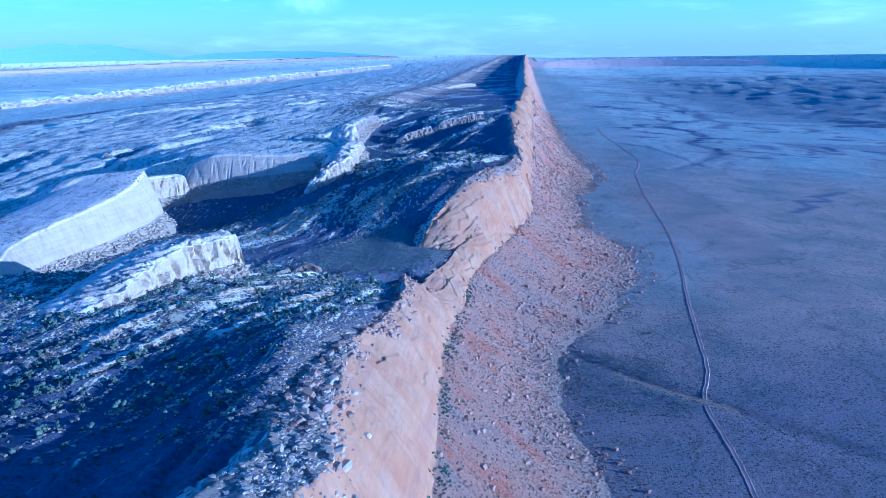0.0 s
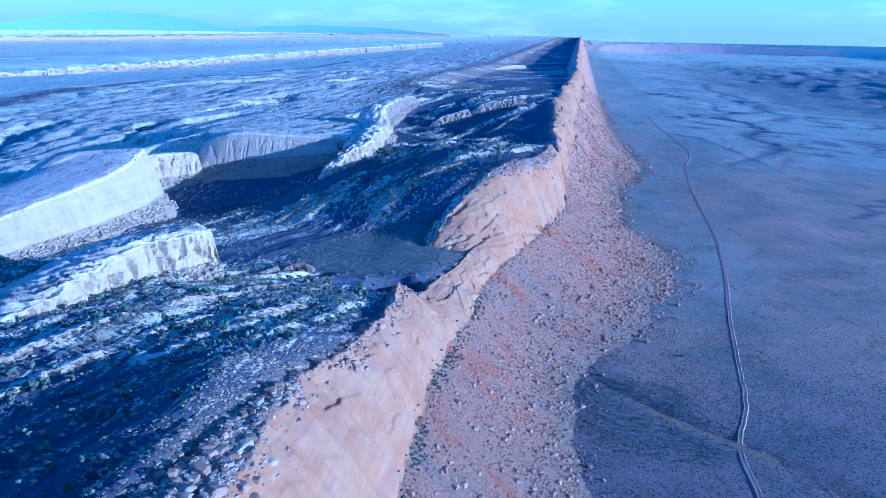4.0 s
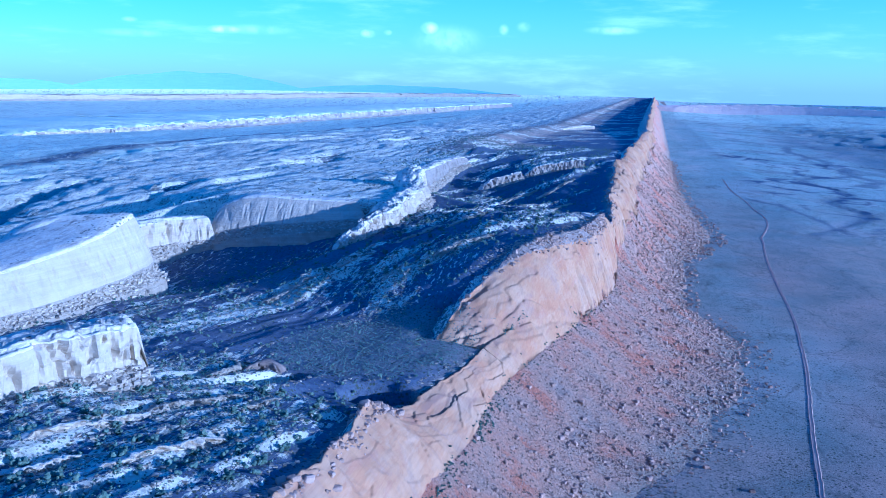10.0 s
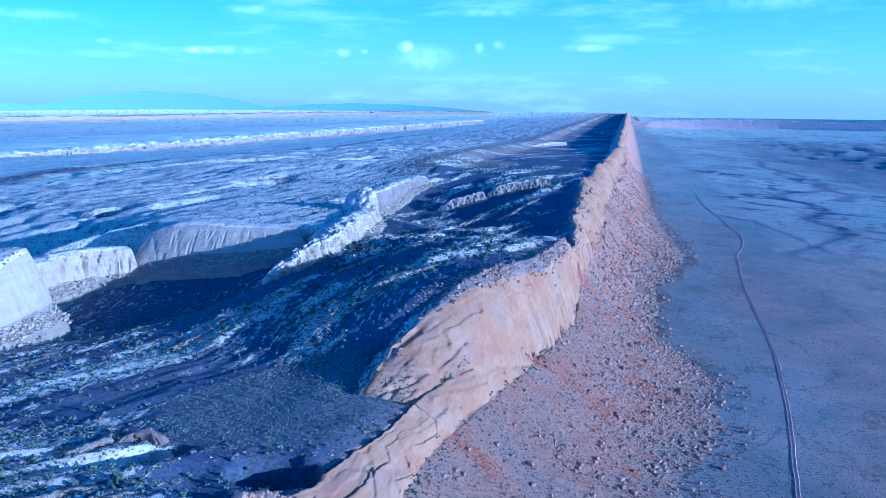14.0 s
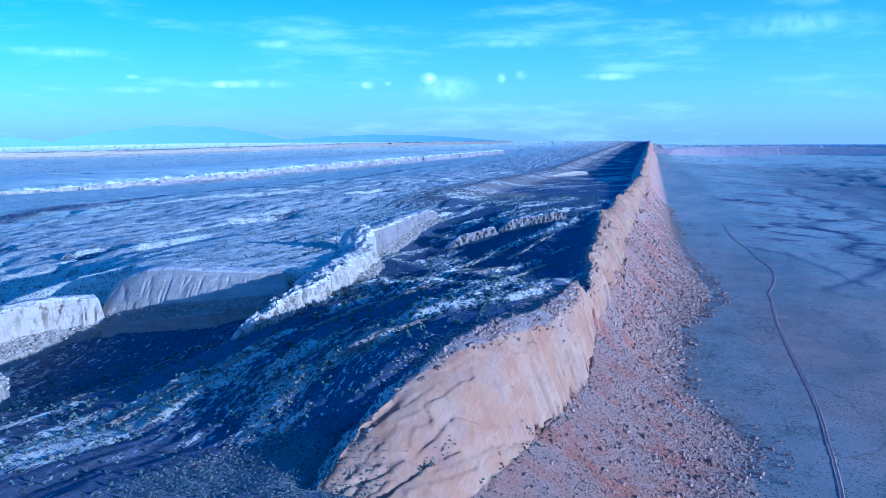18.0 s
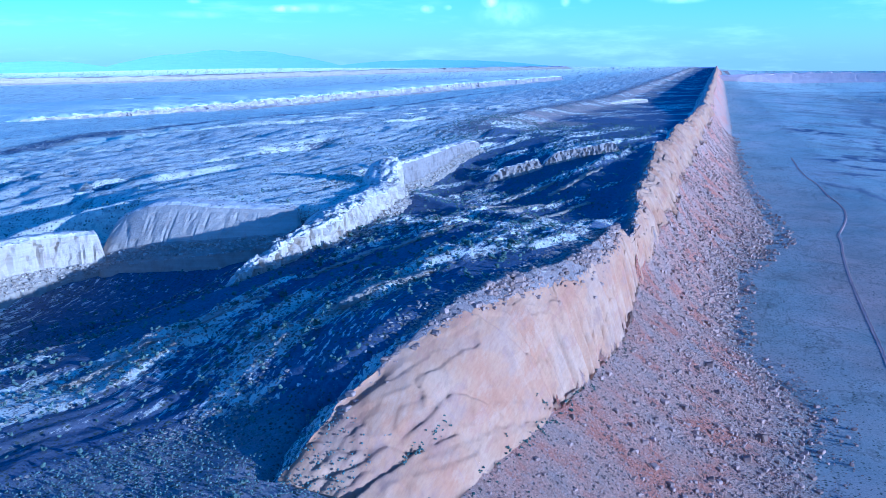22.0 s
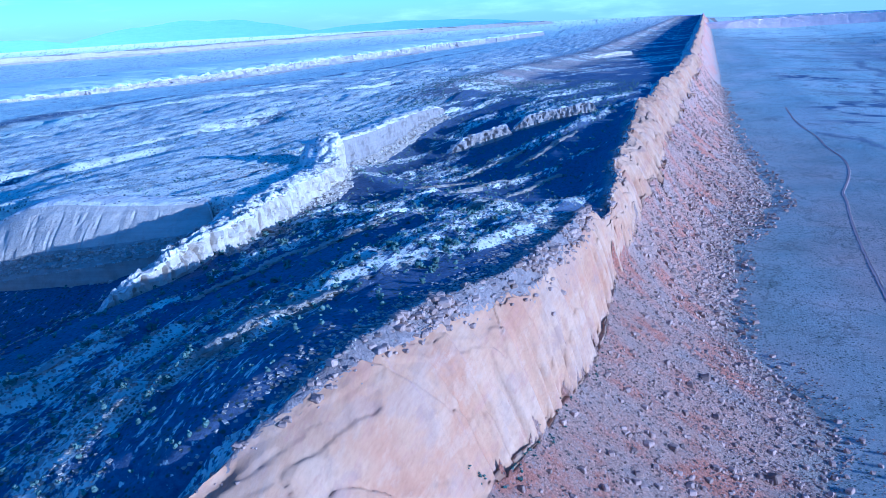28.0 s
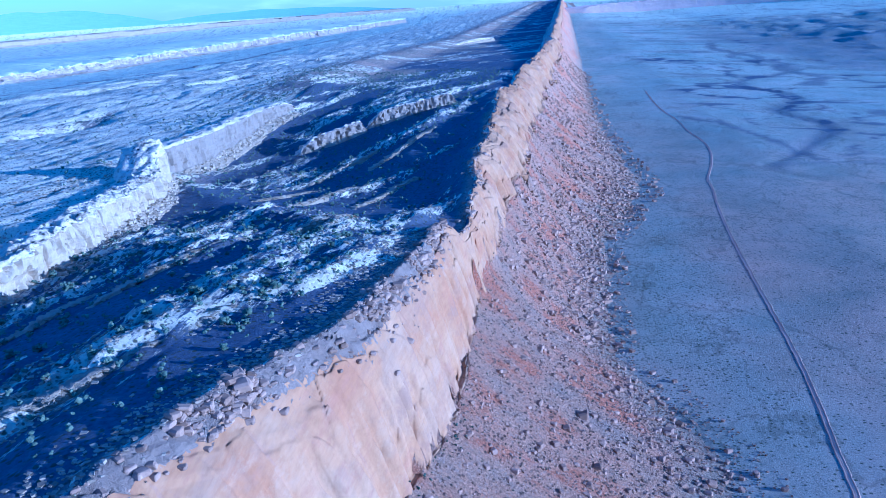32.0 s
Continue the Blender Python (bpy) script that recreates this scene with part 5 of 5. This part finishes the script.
giants = [(46.7, 859, 5.5), (90.5, 888, 6.5), (77, 786, 7.0), (76, 785, 4.5), (89.6, 699, 4.5), (67.4, 747, 4.5), (103, 761, 5.0), (61.3, 554, 4.2), (84.8, 530, 3.6), (33, 764, 4.0), (104, 842, 5.0), (112, 800, 4.4), (98, 905, 5.0), (86, 930, 4.0), (60, 690, 4.0), (118, 878, 3.6)]
gp = np.array([(x, y, 0) for x, y, _ in giants], float)
gp[:, 2] = height(gp[:, 0], gp[:, 1])
things("boulder", STONES, gp, np.array([s for *_, s in giants]), STONE, "house-sized pale sandstone boulder at the slope's foot", "boulder", "great boulders")
strew("loose_rocks", STONES, p := scatter(38000, -70, 150, 150, 1300, lambda x, y: on_talus(x, y) * 0.8), 0.8 + 2.4 * rng.uniform(0, 1, len(p)) ** 4, STONE, "loose grey and pink rocks on the slope", "rocks")
strew("small_rocks", CHIPS, p := scatter(135000, -70, 170, 120, 1500, lambda x, y: on_talus(x, y) * 0.95), 0.4 + 0.75 * rng.uniform(0, 1, len(p)) ** 2, STONE, "small broken stones on the slope", "rocks")


strew("far_rocks", CHIPS, p := scatter(50000, -20, 180, 1000, 3000, lambda x, y: on_talus(x, y) * 0.8), 1.4 + 3.0 * rng.uniform(0, 1, len(p)) ** 2, STONE, "broken stones on the far slope", "rocks")


def on_ledges(x, y):
    """Rubble along the top of the back slope and on the rock steps."""
    top = np.where(y > 585, upper_x(y), crest_x(y))
    d = top - x
    strip = np.exp(-((d - 9) / 9) ** 2) * np.where(y > 585, sstep(600, 660, y) * sstep(960, 850, y), sstep(270, 200, y))
    near = sstep(430, 330, y) * (d > 8) * (x > -300)
    beds = strata(x, y, 0.38, 13, 3)
    belt = np.where(y > 480, sstep(-0.1, 0.35, bands(x, y)), 0.8)
    dense = patch(x, y, -165, 660, 75, 100, -0.4)
    return np.clip(0.6 * dense * belt + strip * 1.2 + (0.4 + 0.2 * near) * belt * (beds > 0.6) * (1 - scrub_flat(x, y)) * (d > 6), 0, 1)


def edge_strip(x, y):
    """The broken left edge of the slabs."""
    d = back_x(y) + rim_wob(y) - x + 0.5 * strip_w(y)
    belt = sstep(560, 620, y)
    near = 0.5 * near_w(y)
    return np.exp(-((d + 1.0 - 1.0 * belt + near) / (4.5 - 1.0 * belt + 0.25 * strip_w(y) + 0.4 * near)) ** 2) * np.where(y < 420, 1.0, belt) * (0.35 + 0.65 * (vnoise(y / 18, y * 0, 77) > -0.2))


rim = scatter(34000, -125, -15, 90, 1300, edge_strip)
near_rim = scatter(9000, -125, -70, 60, 210, edge_strip)[:95]
things("rim_block", SLABS, near_rim, 1.5 + 3.2 * rng.uniform(0, 1, len(near_rim)) ** 2, WHITE_STONE, "pale layered sandstone block on the broken crest", "stone block", "pale blocks of the near crest", 0.3)
things("rim_block", STONES, rim[:200], 1.6 + 3.0 * rng.uniform(0, 1, 200) ** 2, PINK_STONE, "split pink sandstone block on the ridge crest", "stone block", "blocks of the broken crest", 0.3)
strew("rim_rubble", STONES, rim[200:5000], 0.9 + 2.8 * rng.uniform(0, 1, len(rim[200:5000])) ** 3, PINK_STONE, "broken pink rubble along the crest", "rocks", 0.75, 0.35)
strew("crest_chips", CHIPS, p := scatter(7000, -125, -70, 20, 220, edge_strip), 0.5 + 1.1 * rng.uniform(0, 1, len(p)) ** 2, WHITE_STONE, "pale shattered stones on the near crest", "rocks", 0.7)
blocks = scatter(16000, -110, -10, 610, 930, lambda x, y: edge_strip(x, y) ** 2)[:290]
things("stone_block", SLABS, blocks, 1.8 + 2.2 * rng.uniform(0, 1, len(blocks)) ** 2, PINK_STONE, "pale jointed sandstone block along the ridge top", "stone block", "blocks along the ridge top", 0.2)
strew("block_rubble", CHIPS, p := scatter(150000, -330, -30, 90, 1250, on_ledges), 0.6 + 1.3 * rng.uniform(0, 1, len(p)) ** 2, WHITE_STONE, "pale slabby rubble on the valley ledges", "rocks", 0.6)
p = np.concatenate(APRONS)
p = p[rng.choice(len(p), 13000)] + rng.normal(0, 0.9, (13000, 3)) * (1, 1, 0)
strew("cliff_rubble", CHIPS, p, 0.8 + 2.6 * rng.uniform(0, 1, len(p)) ** 3, WHITE_STONE, "white rubble fallen from the fins", "rocks", 0.8)


def clump_shape(seed, n):
    """A juniper crown of n rough clumps, of unit width."""
    r = np.random.default_rng(seed)
    Ps, Fs = [], []
    for k in range(n):
        a, d = r.uniform(0, 2 * np.pi), r.uniform(0.05, 0.36)
        c = np.array((d * np.cos(a), d * np.sin(a), r.uniform(0.15, 0.75) - 0.5 * d))
        Ps.append(ICO * r.uniform(0.13, 0.24) * r.uniform(0.65, 1.35, ICO.shape) * (1, 1, 0.85) + c)
        Fs.append(ICO_F + 12 * k)
    return np.concatenate(Ps), np.concatenate(Fs)


def juniper(seed):
    tree = tagged(new("juniper"), "bushy dark green juniper on rocky ground", "juniper", "junipers of the back valley")
    P, F = clump_shape(seed, 16)
    part("crown", raw_mesh("crown", P, F, FOLIAGE, False), tree)
    r = random.Random(seed)
    bm = bmesh.new()
    for k in range(4):
        lean, turn = (0, 0) if k == 0 else (r.uniform(25, 50), r.uniform(0, 360))
        size = (0.06, 0.5) if k == 0 else (0.03, 0.42)
        m = pose(0, 0, -0.05 if k == 0 else 0.12, 0, 0, turn) @ pose(0, 0, 0, lean) @ pose(0, 0, size[1] / 2)
        bmesh.ops.create_cone(bm, cap_ends=True, segments=6, radius1=size[0], radius2=size[0] * 0.4, depth=size[1], matrix=m)
    me = bpy.data.meshes.new("trunk")
    bm.to_mesh(me)
    bm.free()
    me.materials.append(BARK)
    part("trunk", me, tree)
    return tree


def woods(x, y):
    d = back_x(y) - x
    clumpy = 0.5 + 0.5 * fbm(x / 26, y / 34, 3, 81) + 0.3 * np.where(y > 480, sstep(-0.2, 0.3, bands(x, y)) - 0.5, 0)
    return np.clip((d > 14) * (0.35 + 0.25 * sstep(-205, -235, x) * sstep(470, 520, y) * sstep(740, 660, y) + 0.9 * (clumpy - 0.3)) * (1 - 0.93 * scrub_flat(x, y)) * (1 - 0.75 * sstep(-330, -420, x)) * (1 - 0.75 * patch(x, y, -375, 1090, 125, 270, 0.2)), 0, 1)


proto = [juniper(300 + k) for k in range(5)]
near_trees = scatter(2000, -250, -95, 110, 420, woods)[:180]
near_trees = np.concatenate([near_trees, scatter(1500, -230, -60, 640, 950, woods)[:120]])
for k, p in enumerate(near_trees):
    s = rng.uniform(2.6, 5.2)
    m = pose(p[0], p[1], p[2], 0, 0, rng.uniform(0, 360)) @ Matrix.Diagonal((s, s, s * rng.uniform(0.7, 1.0), 1))
    if k < len(proto):
        proto[k].matrix_basis = m
    else:
        copy_thing(proto[k % len(proto)], m).matrix_basis = m
CROWNS = [clump_shape(500 + k, 3) for k in range(6)]
strew("juniper_scrub", CROWNS, p := scatter(16000, -560, -50, 90, 1900, woods), 2.0 + 2.6 * rng.uniform(0, 1, len(p)), FOLIAGE, "juniper and scrub of the back valley", "scrub", 1.0, 0.45)
BUSH = [clump_shape(600 + k, 1) for k in range(6)]
strew("flat_scrub", BUSH, p := scatter(14000, -215, -70, 440, 620, lambda x, y: scrub_flat(x, y) * 0.62), 1.2 + 1.4 * rng.uniform(0, 1, len(p)), FLAT_SAGE, "even grey-green scrub on the small flat", "scrub", 1.0, 0.45)


def sage(x, y):
    open_ground = patch(x, y, 235, 900, 105, 420, -0.1)
    wash = np.exp(-((y - (498 - 0.98 * (x + 4))) / 26) ** 2) * sstep(-10, 30, x)
    clumpy = 0.5 + 0.5 * fbm(x / 40, y / 40, 3, 91)
    return np.where(x > toe(y) - 3, np.clip(0.5 * clumpy + 0.75 * wash - 0.5 * open_ground, 0.04, 1), 0)


strew("sagebrush", BUSH, p := scatter(48000, 0, 480, 180, 1300, sage), 0.5 + 1.1 * rng.uniform(0, 1, len(p)) ** 2, SAGE, "low sagebrush over the desert plain", "scrub", 0.9, 0.4)
strew("wash_bushes", CROWNS, p := scatter(9000, 0, 420, 120, 560, lambda x, y: np.maximum(np.exp(-((y - (498 - 0.98 * (x + 4)) + 6) / 12) ** 2) * (0.35 + 0.65 * sstep(190, 40, x)), 0.8 * patch(x, y, 45, 430, 46, 60, 0.6)) * (x > toe(y) - 6)), 1.2 + 1.4 * rng.uniform(0, 1, len(p)), FOLIAGE, "green bushes along the dry wash", "scrub", 0.9, 0.45)
strew("far_slope_bushes", BUSH, p := scatter(9000, -20, 180, 1200, 2800, lambda x, y: np.where((x > base_x(y)) & (x < toe(y) + 15), 0.5, 0)), 1.6 + 2.2 * rng.uniform(0, 1, len(p)) ** 2, DARK_BRUSH, "dark bushes on the far slope", "scrub", 1.0, 0.4)
strew("slope_bushes", BUSH, p := scatter(17000, -75, 110, 150, 1200, lambda x, y: np.where((x > base_x(y)) & (x < toe(y)), 0.22 + 0.75 * np.exp(-((x - base_x(y) - 3) / 5) ** 2), 0)), 0.9 + 1.5 * rng.uniform(0, 1, len(p)) ** 2, DARK_BRUSH, "dark green bushes dotted over the rubble slope", "scrub", 1.0, 0.4)
foot = lambda x, y: np.exp(-((x - base_x(y) - 2.5 - 2 * fbm(y / 30, y * 0, 2, 95)) / 2.6) ** 2) * (0.35 + 0.65 * (vnoise(y / 40, y * 0, 96) > -0.3)) * sstep(900, 500, y)
strew("foot_bushes", CROWNS, p := scatter(15000, -75, 0, 60, 900, foot), 1.2 + 1.8 * rng.uniform(0, 1, len(p)), FOLIAGE, "green shrubs along the foot of the slab", "scrub", 0.9, 0.45)
green_fan = lambda x, y: patch(x, y, 52, 428, 50, 64, 0.6) * (x > toe(y) - 4) * (0.45 + 0.55 * (fbm(x / 20, y / 20, 3, 97) > -0.1))
strew("fan_bushes", BUSH, p := scatter(7000, -5, 120, 350, 510, green_fan), 0.9 + 1.3 * rng.uniform(0, 1, len(p)), FOLIAGE, "dark green brush where the wash leaves the slope", "scrub", 0.9, 0.4)
strew("bench_brush", BUSH, p := scatter(13000, -340, -95, 120, 480, lambda x, y: np.clip(woods(x, y) + 0.15, 0, 1) * (back_x(y) - x > 8)), 0.9 + 1.3 * rng.uniform(0, 1, len(p)), FOLIAGE, "low green brush on the rocky bench", "scrub", 0.9, 0.4)
y = rng.uniform(548, 668, 170)
y = y[vnoise(y / 9, y * 0, 98) > -0.15]
x = upper_foot_x(y) + butt(y) + rng.normal(-1.5, 1.2, len(y))
p = np.stack([x, y, height(x, y)], 1)
strew("seam_bushes", CROWNS, p, 1.1 + 1.5 * rng.uniform(0, 1, len(p)), FOLIAGE, "green shrubs in the seam between two slabs", "scrub", 0.9, 0.4)
